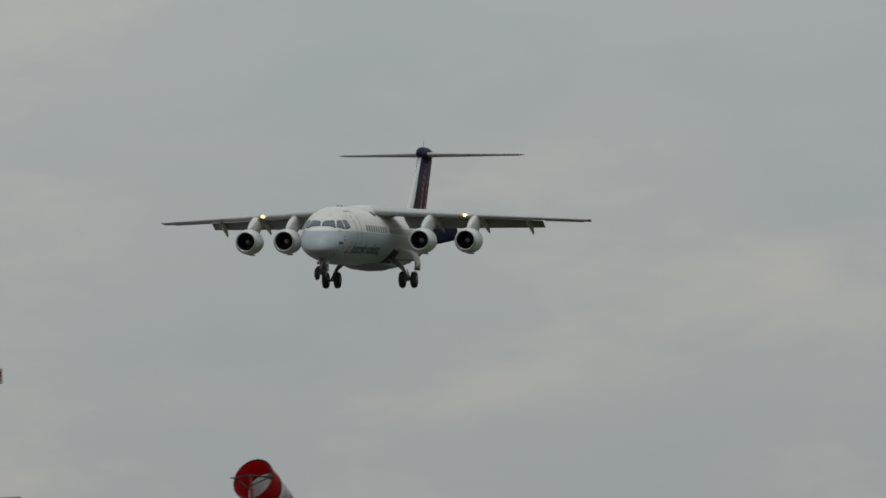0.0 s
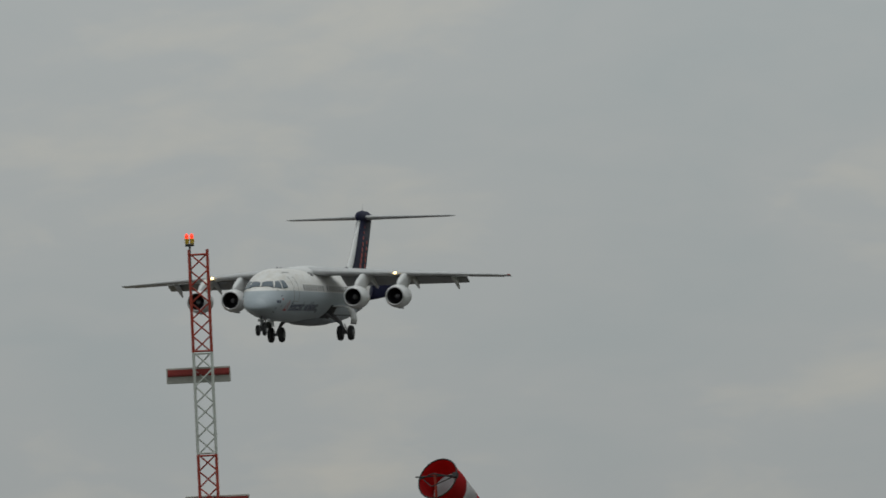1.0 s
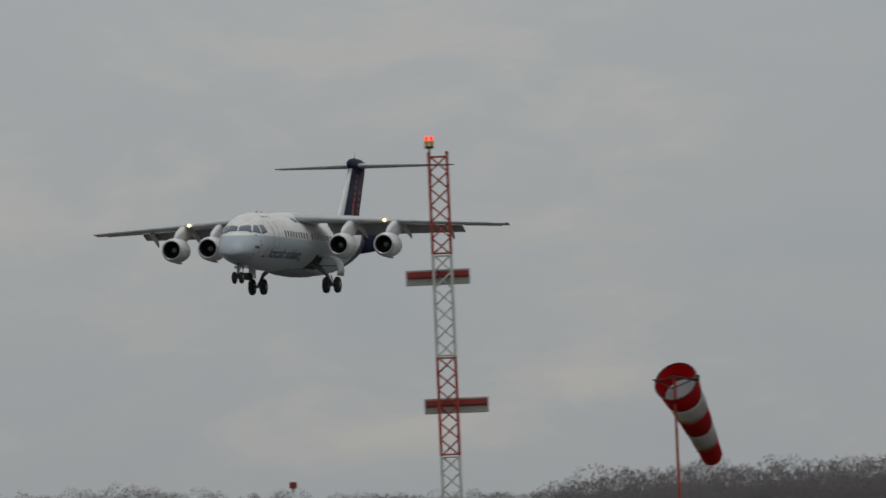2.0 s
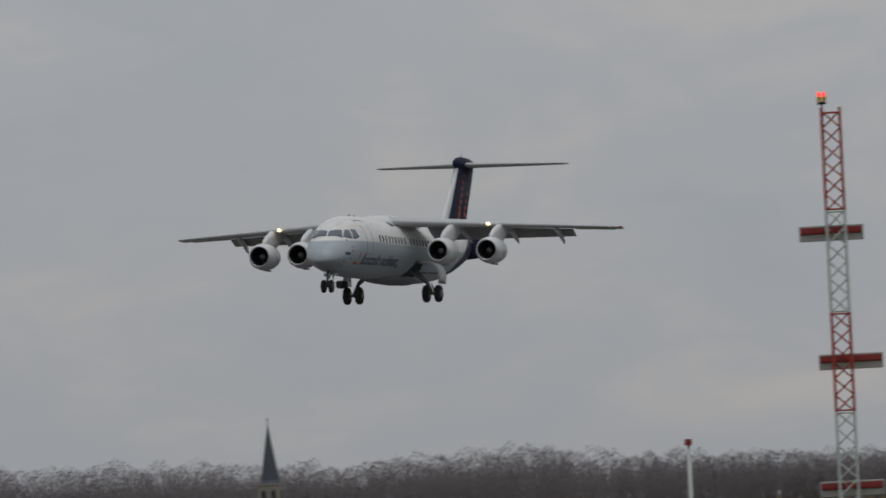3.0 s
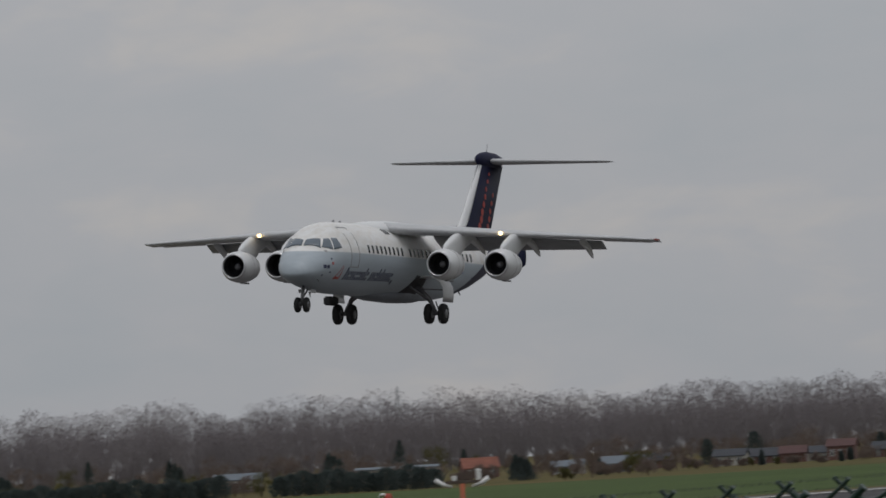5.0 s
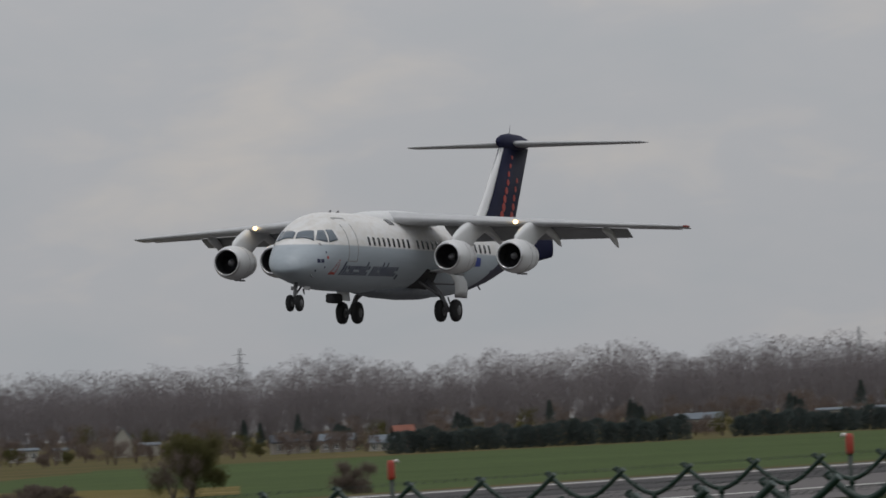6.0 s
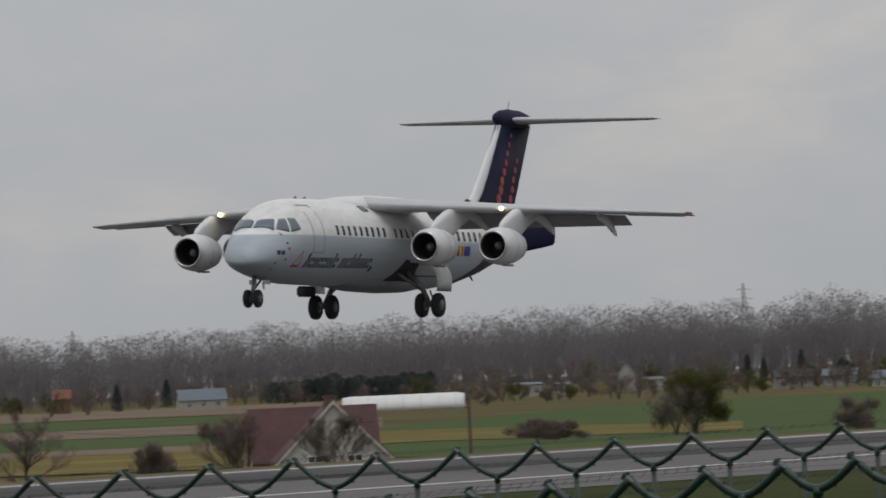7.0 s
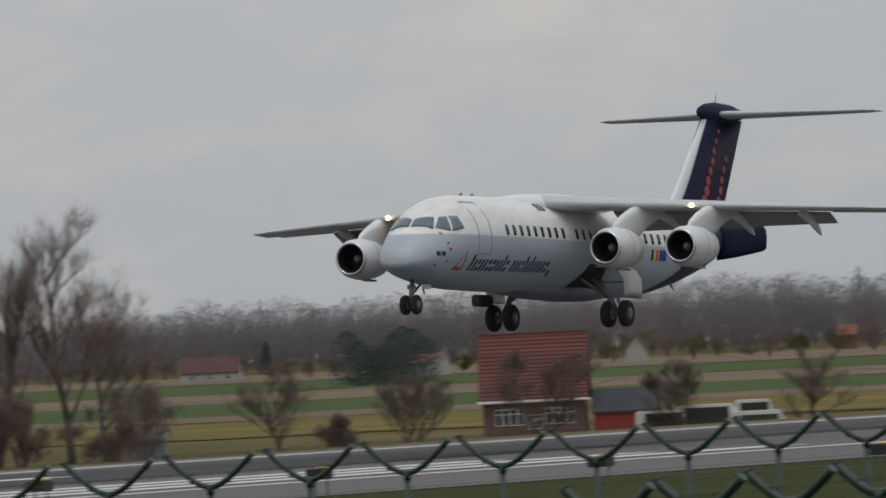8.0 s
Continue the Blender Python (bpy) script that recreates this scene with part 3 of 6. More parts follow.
            lathe(bm, [(-0.80, 0.50), (-0.78, 0.50)], "X", 36)
            fan = part("fan", bm, M_DARK, eng)
            if blade is None:
                bm = bmesh.new()
                box(bm, (-0.06, -0.008, -0.17), (0.06, 0.008, 0.17), Matrix.Translation((-0.70, 0, 0.32)) @ Matrix.Rotation(0.7, 4, "Z"))
                blade = as_mesh("blade", bm, M_FAN)
            for k in range(24):
                ob = new("blade", blade)
                ob.parent = fan
                ob.matrix_basis = Matrix.Rotation(k * math.tau / 24, 4, "X")
            bm = bmesh.new()
            lathe(bm, [(-0.72, 0.17), (-0.58, 0.15), (-0.47, 0.09), (-0.42, 0.01)], "X", 18)
            part("spinner", bm, M_SPIN, eng, "", True)
            bm = bmesh.new()
            lathe(bm, [(-1.8, 0.46), (-2.2, 0.43), (-2.6, 0.34), (-2.85, 0.26), (-2.85, 0.22), (-2.6, 0.2)], "X", 28)
            part("core_exhaust", bm, M_LIP, eng, "", True)
            for x, r in ((-0.92, 0.764), (-1.62, 0.702)):
                bm = bmesh.new()
                lathe_open(bm, [(x, r - 0.01), (x - 0.003, r + 0.003), (x - 0.012, r + 0.003), (x - 0.015, r - 0.01)], 36)
                part("cowl_seam", bm, M_SEAM, eng)
            bm = soft_box((-2.0, -0.10, -0.80), (-1.1, 0.10, -0.72), 0.03, 1)
            part("cowl_latch", bm, M_FLAP, eng)
            # pylon: rises from the nacelle and curves back into the wing
            le, ch, th, z = wing_at(y)
            bm = bmesh.new()
            rings = []
            for u, zlow, ztop, w in ((-0.70, 0.62, 0.74, 0.03), (-1.0, 0.60, 0.95, 0.13), (-1.5, 0.50, 1.20, 0.19), (-2.1, 0.45, 1.43, 0.21), (-2.7, 0.45, 1.62, 0.22),
                                     (-3.4, 0.80, 1.66, 0.18), (-4.4, 1.15, 1.66, 0.14), (-5.1, 1.40, 1.62, 0.05)):
                mid, hh = (zlow + ztop) / 2, (ztop - zlow) / 2
                rings.append([Vector((u, w * math.copysign(abs(math.cos(k * math.tau / 16)) ** 0.6, math.cos(k * math.tau / 16)), mid + hh * math.copysign(abs(math.sin(k * math.tau / 16)) ** 0.6, math.sin(k * math.tau / 16)))) for k in range(16)])
            loft(bm, rings)
            part("pylon", bm, M_ENGINE, eng, "", True)

    # fin, its pale leading edge, and the bullet on top
    def fin_ring(z, le, te, w):
        return [Vector((p.x, p.z, z)) for p in aerofoil(le, le - te, w, 0, 0, 0, 9, 0)]

    fin_rows = ((3.6, -9.3, -13.8, 0.40), (4.15, -9.15, -14.05, 0.46), (4.45, -9.45, -14.2, 0.46), (4.8, -9.85, -14.4, 0.45), (5.6, -10.62, -14.82, 0.41), (7.75, -12.38, -15.95, 0.32))
    bm = bmesh.new()
    loft(bm, [fin_ring(*row) for row in fin_rows])
    fin = part("fin", bm, M_BLUE, plane, "dark blue fin with rows of red dots", True)
    bm = bmesh.new()
    caps = []
    for (z, le, te, w), edge in zip(fin_rows[1:], (0.09, 0.115, 0.125, 0.115, 0.075)):
        ring = []
        for k in range(-7, 8):
            u = edge * (k / 7) ** 2
            t = (w + 0.03) * (2.97 * math.sqrt(u) - 1.26 * u - 3.52 * u * u + 2.84 * u ** 3 - 1.015 * u ** 4) / 2
            ring.append(Vector((le + 0.015 - u * (le - te), math.copysign(t, k), min(z, 7.70))))
        caps.append(ring)
    loft(bm, caps)
    part("fin_leading_edge", bm, M_WHITE, fin, "white leading edge", True)
    bm = bmesh.new()
    tube(bm, [(-8.9, 0, 4.22), (-9.3, 0, 4.46), (-9.55, 0, 4.50)], [0.13, 0.12, 0.05], 8)
    part("fin_root_inlet", bm, M_PANE, fin)
    bm = bmesh.new()
    rings = []
    for x, r in ((-12.05, 0.03), (-12.25, 0.17), (-12.7, 0.29), (-13.5, 0.36), (-14.8, 0.32), (-15.8, 0.17), (-16.3, 0.02)):
        rings.append([Vector((x, r * 0.75 * math.cos(k * math.tau / 16), 7.97 + r * 1.15 * math.sin(k * math.tau / 16))) for k in range(16)])
    loft(bm, rings)
    part("bullet_fairing", bm, M_BLUE, fin, "", True)
    bm = bmesh.new()
    tube(bm, [(-13.6, 0, 8.3), (-13.75, 0, 8.75)], [0.02, 0.008], 5)
    part("aerial", bm, M_STRUT, fin)
    # dots: two rows up each side of the fin, shrinking upward
    for side in (1, -1):
        for col, count, z0, zstep in ((0, 8, 4.62, 0.38), (1, 5, 4.66, 0.40)):
            for i in range(count):
                z = z0 + i * zstep
                k = (z - 4.15) / 3.6
                le, te = along([(4.45, -9.45), (4.8, -9.85), (5.6, -10.62), (7.75, -12.38)], z), -14.05 - 1.9 * k
                u = (0.53, 0.84)[col] - 0.018 * i + 0.008 * math.sin(2.1 * i)
                x = le + (te - le) * u
                w = 0.46 - 0.14 * k
                t = w * (2.97 * math.sqrt(u) - 1.26 * u - 3.52 * u * u + 2.84 * u ** 3 - 1.015 * u ** 4) / 2
                r = (0.22, 0.18)[col] * (1 - 0.085 * i)
                bm = bmesh.new()
                lathe(bm, [(0.0, r), (0.025, r), (0.03, r * 0.9)], "Y", 14, Matrix.Translation((x, side * (t - 0.005), z)) @ Matrix.Scale(side, 4, (0, 1, 0)))
                part("dot", bm, M_RED, fin)

    # opened tail air brakes
    for side in (1, -1):
        bm = bmesh.new()
        outer, inner = [], []
        m = Matrix.Translation((-12.15, 0.66 * side, 2.98)) @ Matrix.Rotation(radians(-52 * side), 4, "Z")
        rings = []
        for x, hi, lo, bulge in ((0.0, 0.66, -0.62, 0.0), (-0.6, 0.66, -0.54, 0.08), (-1.3, 0.66, -0.40, 0.10), (-1.8, 0.64, -0.28, 0.07), (-1.9, 0.50, -0.18, 0.05)):
            ring = []
            for k in range(7):
                v = k / 6
                ring.append(m @ Vector((x, side * (bulge + 0.3 * v * (1 - v)), lo + (hi - lo) * v)))
            for k in range(6, -1, -1):
                v = k / 6
                ring.append(m @ Vector((x, side * (bulge + 0.3 * v * (1 - v) - 0.07), lo + (hi - lo) * v)))
            rings.append(ring)
        loft(bm, rings)
        part("air_brake", bm, M_BLUE, plane, "dark blue tail air brake swung open", True)
        bm = bmesh.new()
        tube(bm, [(-12.5, 0.3 * side, 3.0), (-12.85, 1.28 * side, 2.95)], 0.05, 6)
        part("air_brake_jack", bm, M_STRUT, plane)

    # cockpit glass
    for side in (1, -1):
        for name, a, b, c, d in (("windscreen", (12.17, 0.06), (11.96, 0.86), (11.52, 0.68), (11.86, 0.06)),):
            bm = bmesh.new()
            n = 5
            grid = []
            for i in range(n + 1):
                row = []
                for j in range(n + 1):
                    u, v = i / n, j / n
                    x = (a[0] * (1 - u) + b[0] * u) * (1 - v) + (d[0] * (1 - u) + c[0] * u) * v
                    yy = (a[1] * (1 - u) + b[1] * u) * (1 - v) + (d[1] * (1 - u) + c[1] * u) * v
                    top, low, mid, w = hull_section(x)
                    z = mid + (top - mid) * math.sqrt(max(0, 1 - (yy / w) ** 2))
                    row.append(bm.verts.new((x + 0.03, yy * side, z + 0.03)))
                grid.append(row)
            for i in range(n):
                for j in range(n):
                    bm.faces.new((grid[i][j], grid[i + 1][j], grid[i + 1][j + 1], grid[i][j + 1]))
            pane = part(name, bm, M_GLASS, plane, "dark windscreen pane", True)
            solid = pane.modifiers.new("thick", "SOLIDIFY")
            solid.thickness = 0.03
        for corners in (((11.88, 2.86), (11.38, 2.75), (11.15, 3.29), (11.40, 3.27)), ((11.29, 2.75), (10.68, 2.86), (10.72, 3.32), (11.04, 3.31))):
            bm = bmesh.new()
            on_hull(bm, corners, side, 5, 0.02)
            part("side_window", bm, M_GLASS, plane, "", True)
        # cabin windows
        for i in list(range(9)) + list(range(10, 26)):
            x = 7.7 - 0.574 * i
            bm = bmesh.new()
            on_hull(bm, ((x + 0.10, 2.70), (x - 0.10, 2.70), (x - 0.12, 3.08), (x + 0.12, 3.08)), side, 3, 0.012)
            part("cabin_window", bm, M_PANE, plane, "", True)
        # door seam
        door = None
        for corners in (((9.88, 1.96), (9.83, 1.96), (9.83, 3.86), (9.88, 3.86)), ((9.00, 1.96), (8.95, 1.96), (8.95, 3.86), (9.00, 3.86)),
                        ((9.88, 1.94), (8.95, 1.94), (8.95, 1.99), (9.88, 1.99)), ((9.88, 3.84), (8.95, 3.84), (8.95, 3.89), (9.88, 3.89))):
            bm = bmesh.new()
            on_hull(bm, corners, side, 6, 0.008)
            part("door_seam", bm, M_SEAM, plane)
        # plain shapes in place of the name, the sail-like mark, the code on the nose and the flags
        # rows of slim slanted strokes: their start along the word, width, foot and top in units of the small strokes' height
        strokes = []
        at = 0.0
        for kind in "TtsttBBttTBqttisTiTttttB":
            w, hi = {"T": (0.14, 1.45), "t": (0.14, 1.0), "s": (0.17, 1.0), "B": (0.21, 1.0), "q": (0.0, 0), "i": (0.14, 1.0)}[kind]
            if w:
                strokes.append((at, w, hi))
            at += w + (0.10 if w else 0.22)
        for at, w, hi in strokes:
            x = 10.22 - at * 5.75 / 5.7
            z = 1.36 + 0.012 * at
            for z0, z1 in ((0.0, 0.36), (0.60, 1.0)) if w > 0.15 else ((0.0, hi),):
                bm = bmesh.new()
                on_hull(bm, ((x - 0.12 * z0, z + 0.40 * z0), (x - w - 0.12 * z0, z + 0.40 * z0), (x - w - 0.12 * z1, z + 0.40 * z1), (x - 0.12 * z1, z + 0.40 * z1)), side, 2, 0.008)
                part("lettering_bar", bm, M_LETTER, plane)
        # a sail-like mark of dots
        for i in range(7):
            z, r = 1.40 + 0.095 * i, 0.042 - 0.003 * i
            for x in (11.12 - 0.075 * i, 10.62 - 0.005 * i):
                bm = bmesh.new()
                on_hull(bm, ((x + r, z - r), (x - r, z - r), (x - r, z + r), (x + r, z + r)), side, 2, 0.008)
                part("mark_dot", bm, M_RED, plane)
        for x in (11.0, 10.87, 10.75):
            bm = bmesh.new()
            on_hull(bm, ((x + 0.05, 1.36), (x - 0.05, 1.36), (x - 0.05, 1.46), (x + 0.05, 1.46)), side, 2, 0.008)
            part("mark_dot", bm, M_RED, plane)
        for x in (12.33, 12.08):
            bm = bmesh.new()
            on_hull(bm, ((x, 1.84), (x - 0.19, 1.84), (x - 0.19, 2.00), (x, 2.00)), side, 2, 0.008)
            part("code_bar", bm, M_LETTER, plane)
        for k, mat in enumerate((M_FLAG_BLACK, M_FLAG_YELLOW, M_FLAG_RED)):
            x = -4.2 - 0.19 * k
            bm = bmesh.new()
            on_hull(bm, ((x, 2.10), (x - 0.19, 2.10), (x - 0.19, 2.50), (x, 2.50)), side, 2, 0.008)
            part("flag_stripe", bm, mat, plane)
        bm = bmesh.new()
        on_hull(bm, ((-4.9, 2.10), (-5.5, 2.10), (-5.5, 2.50), (-4.9, 2.50)), side, 2, 0.008)
        part("flag_blue", bm, M_FLAG_BLUE, plane)
        for x, z, w, mat in ((11.62, 2.08, 0.06, M_RED), (11.75, 1.65, 0.04, M_LETTER), (12.3, 1.5, 0.04, M_LETTER), (11.7, 2.3, 0.04, M_LETTER), (11.85, 2.66, 0.05, M_SEAM), (3.9, 1.42, 0.10, M_LETTER), (-7.2, 1.9, 0.09, M_LETTER)):
            bm = bmesh.new()
            on_hull(bm, ((x + w, z - w), (x - w, z - w), (x - w, z + w), (x + w, z + w)), side, 2, 0.01)
            part("service_mark", bm, mat, plane)
        bm = bmesh.new()
        on_hull(bm, ((4.1, 3.72), (3.55, 3.72), (3.6, 3.95), (4.1, 3.95)), side, 2, 0.03)
        part("wing_root_scoop", bm, M_PANE, plane)

        # main gear: dark patch for the bay's shade, splayed leg, two wheels, hanging door
        bm = bmesh.new()
        on_hull(bm, ((1.75, 0.78), (-0.9, 0.78), (-0.6, 1.75), (0.75, 1.85)), side, 6, 0.02)
        part("gear_bay", bm, M_BAY, plane, "dark patch standing for the shaded open gear bay")
        gear = new("main_gear")
        gear.parent = plane
        bm = bmesh.new()
        tube(bm, [(0.05, 1.25 * side, 1.45), (0.0, 2.0 * side, 0.72), (0.0, 2.36 * side, 0.0)], [0.13, 0.12, 0.10], 10)
        tube(bm, [(0.0, (2.36 - 0.45) * side, 0.0), (0.0, (2.36 + 0.45) * side, 0.0)], 0.08, 10)
        tube(bm, [(0.9, 1.3 * side, 1.3), (0.05, 2.05 * side, 0.6)], 0.06, 8)
        tube(bm, [(-0.7, 1.35 * side, 1.3), (-0.05, 2.1 * side, 0.55)], 0.05, 8)
        tube(bm, [(-0.35, 2.2 * side, 0.62), (-0.42, 2.36 * side, 0.1)], 0.035, 6)
        part("leg", bm, M_STRUT, gear, "", True)
        for dy in (-0.36, 0.36):
            bm = bmesh.new()
            lathe(bm, [(-0.16, 0.20), (-0.17, 0.36), (-0.14, 0.45), (-0.07, 0.495), (0.07, 0.495), (0.14, 0.45), (0.17, 0.36), (0.16, 0.20)], "Y", 30, Matrix.Translation((0, (2.36 + dy) * side, 0)))
            wheel = part("wheel", bm, M_TYRE, gear, "black rubber tyre", True)
            bm = bmesh.new()
            lathe(bm, [(-0.175, 0.05), (-0.165, 0.22), (0.165, 0.22), (0.175, 0.05)], "Y", 20, Matrix.Translation((0, (2.36 + dy) * side, 0)))
            part("rim", bm, M_STRUT, wheel, "", True)
        # door: leaves the hull level and bends down outside the leg
        bm = bmesh.new()
        path = [(1.62, 1.78), (1.95, 1.84), (2.3, 1.78), (2.62, 1.60), (2.80, 1.30), (2.84, 0.95), (2.80, 0.62)]
        rings = []
        for y, z in path:
            rings.append([Vector((x, y * side, z + dz)) for x, dz in ((0.35, 0.0), (-0.2, 0.0), (-1.15, 0.0), (-1.15, -0.06), (-0.2, -0.06), (0.35, -0.06))])
        loft(bm, rings)
        door = part("gear_door", bm, M_WHITE, plane, "white main gear door hanging open", True)
        bm = bmesh.new()
        tube(bm, [(0.1, 1.6 * side, 1.2), (0.0, 2.78 * side, 1.15)], 0.035, 6)
        part("door_stay", bm, M_STRUT, door)

    # inner belly door forward of the gear
    bm = bmesh.new()
    box(bm, (0.2, -3.0, 0.42), (1.3, -2.6, 0.85), Matrix.Identity(4))
    bmesh.ops.bevel(bm, geom=bm.edges[:], offset=0.06, segments=2, affect="EDGES")
    part("inner_gear_door", bm, M_BAY, plane, "dark inner gear door")

    # nose gear
    gear = new("nose_gear")
    gear.parent = plane
    bm = bmesh.new()
    tube(bm, [(12.03, 0, 1.0), (12.18, 0, 0.5), (12.20, 0, 0.1)], [0.09, 0.08, 0.06], 10)
    tube(bm, [(12.20, -0.28, 0.1), (12.20, 0.28, 0.1)], 0.05, 8)
    tube(bm, [(11.43, 0, 0.85), (12.13, 0, 0.45)], 0.045, 8)
    part("leg", bm, M_STRUT, gear, "", True)
    for y in (-0.22, 0.22):
        bm = bmesh.new()
        lathe(bm, [(-0.10, 0.15), (-0.115, 0.26), (-0.08, 0.345), (0.0, 0.37), (0.08, 0.345), (0.115, 0.26), (0.10, 0.15)], "Y", 26, Matrix.Translation((12.20, y, 0.1)))
        wheel = part("wheel", bm, M_TYRE, gear, "black rubber tyre", True)
        bm = bmesh.new()
        lathe(bm, [(-0.12, 0.04), (-0.11, 0.16), (0.11, 0.16), (0.12, 0.04)], "Y", 16, Matrix.Translation((12.20, y, 0.1)))
        part("rim", bm, M_STRUT, wheel, "", True)
    for side in (1, -1):
        bm = bmesh.new()
        box(bm, (11.2, 0.30 * side - 0.02, 0.68), (11.85, 0.30 * side + 0.02, 0.85))
        part("nose_gear_door", bm, M_WING, plane)
    bm = bmesh.new()
    tube(bm, [(11.2, 0.0, 0.75), (11.1, 0, 0.50)], [0.05, 0.02], 6)
    tube(bm, [(12.4, 0.85, 1.3), (12.5, 0.98, 1.2)], [0.04, 0.02], 6)
    part("probe", bm, M_STRUT, plane)
    for x in (8.1, 7.2, 3.6):
        bm = bmesh.new()
        tube(bm, [(x, 0, 4.12), (x - 0.15, 0, 4.36 if x < 5 else 4.27)], [0.09, 0.04], 6)
        part("blade_aerial", bm, M_STRUT, plane)
    bm = bmesh.new()
    tube(bm, [(-8.7, 0.2, 1.6), (-9.3, 0.2, 1.2)], [0.06, 0.03], 6)
    part("tail_skid", bm, M_STRUT, plane)
    return plane


def lathe_open(bm, profile, n):
    rings = [[Vector((a, r * math.cos(k * math.tau / n), r * math.sin(k * math.tau / n))) for k in range(n)] for a, r in profile]
    loft(bm, rings, True, False)


airliner = make_airliner()


# ---- glide path mast ----
def make_mast():
    base = spot(13.59, 485)
    mast = empty("lattice_mast", Matrix.Translation(base) @ Matrix.Rotation(radians(13.6), 4, "Z"), "red and white steel lattice mast with three antenna panels", "mast")
    w, top = 0.29, 16.0
    levels = [(0.0, 2.7, M_MASTRED), (2.7, 6.45, M_MASTWHITE), (6.45, 9.6, M_MASTRED), (9.6, 12.85, M_MASTWHITE), (12.85, top, M_MASTRED)]
    corners = [(-w, -w), (w, -w), (w, w), (-w, w)]
    for lo, hi, mat in levels:
        bm = bmesh.new()
        for x, y in corners:
            tube(bm, [(x, y, lo), (x, y, hi + (0.12 if hi == top else 0))], 0.048, 6)
        n = max(1, round((hi - lo) / 0.52))
        for k in range(n):
            z0, z1 = lo + (hi - lo) * k / n, lo + (hi - lo) * (k + 1) / n
            for i in range(4):
                a, b = corners[i], corners[(i + 1) % 4]
                if (k + i) % 2:
                    a, b = b, a
                tube(bm, [(*a, z0), (*b, z1)], 0.028, 5)
        for z in (lo + 0.04, hi - 0.04):
            for i in range(4):
                tube(bm, [(*corners[i], z), (*corners[(i + 1) % 4], z)], 0.03, 5)
        part("lattice_section", bm, mat, mast, "red painted lattice" if mat is M_MASTRED else "white painted lattice")
    for z, dx in ((12.14, -0.16), (8.04, 0.26), (4.0, 0.1)):
        bm = soft_box((-1.02 + dx, 0.30, z - 0.25), (1.02 + dx, 0.42, z + 0.25), 0.02, 1)
        panel = part("antenna_panel", bm, M_AERIALGREY, mast, "grey antenna panel with a red band")
        bm = bmesh.new()
        box(bm, (-0.98 + dx, 0.27, z - 0.03), (0.98 + dx, 0.298, z + 0.19))
        part("red_band", bm, M_AERIALRED, panel)
        bm = bmesh.new()
        box(bm, (-0.98 + dx, 0.22, z + 0.02), (0.98 + dx, 0.268, z + 0.06))
        part("rib", bm, M_AERIALRED, panel)
    bm = bmesh.new()
    tube(bm, [(-w + 0.03, -w, top - 0.9), (-w + 0.03, -w, top + 0.25)], 0.03, 6)
    box(bm, (-w - 0.11, -w - 0.05, top + 0.22), (-w + 0.17, -w + 0.05, top + 0.30))
    part("lamp_post", bm, M_BLACK, mast)
    for dx in (-0.05, 0.11):
        bm = bmesh.new()
        lathe(bm, [(0.0, 0.06), (0.16, 0.075), (0.17, 0.05)], "Z", 12, Matrix.Translation((-w + dx, -w, top + 0.30)))
        part("lamp_base", bm, M_YELLOW, mast)
        bm = bmesh.new()
        lathe(bm, [(0.0, 0.055), (0.10, 0.06), (0.15, 0.04), (0.16, 0.01)], "Z", 14, Matrix.Translation((-w + dx, -w, top + 0.47)))
        part("lamp", bm, M_REDLAMP, mast, "lit red obstruction lamp", True)
    bm = soft_box((-0.9, -0.9, -0.1), (0.9, 0.9, 0.25), 0.04, 1)
    part("footing", bm, M_SHOULDER, mast)


make_mast()


# ---- windsock: the frame stands, the sock swings on it ----
SOCK_AT = spot(12.738, 362, 0)


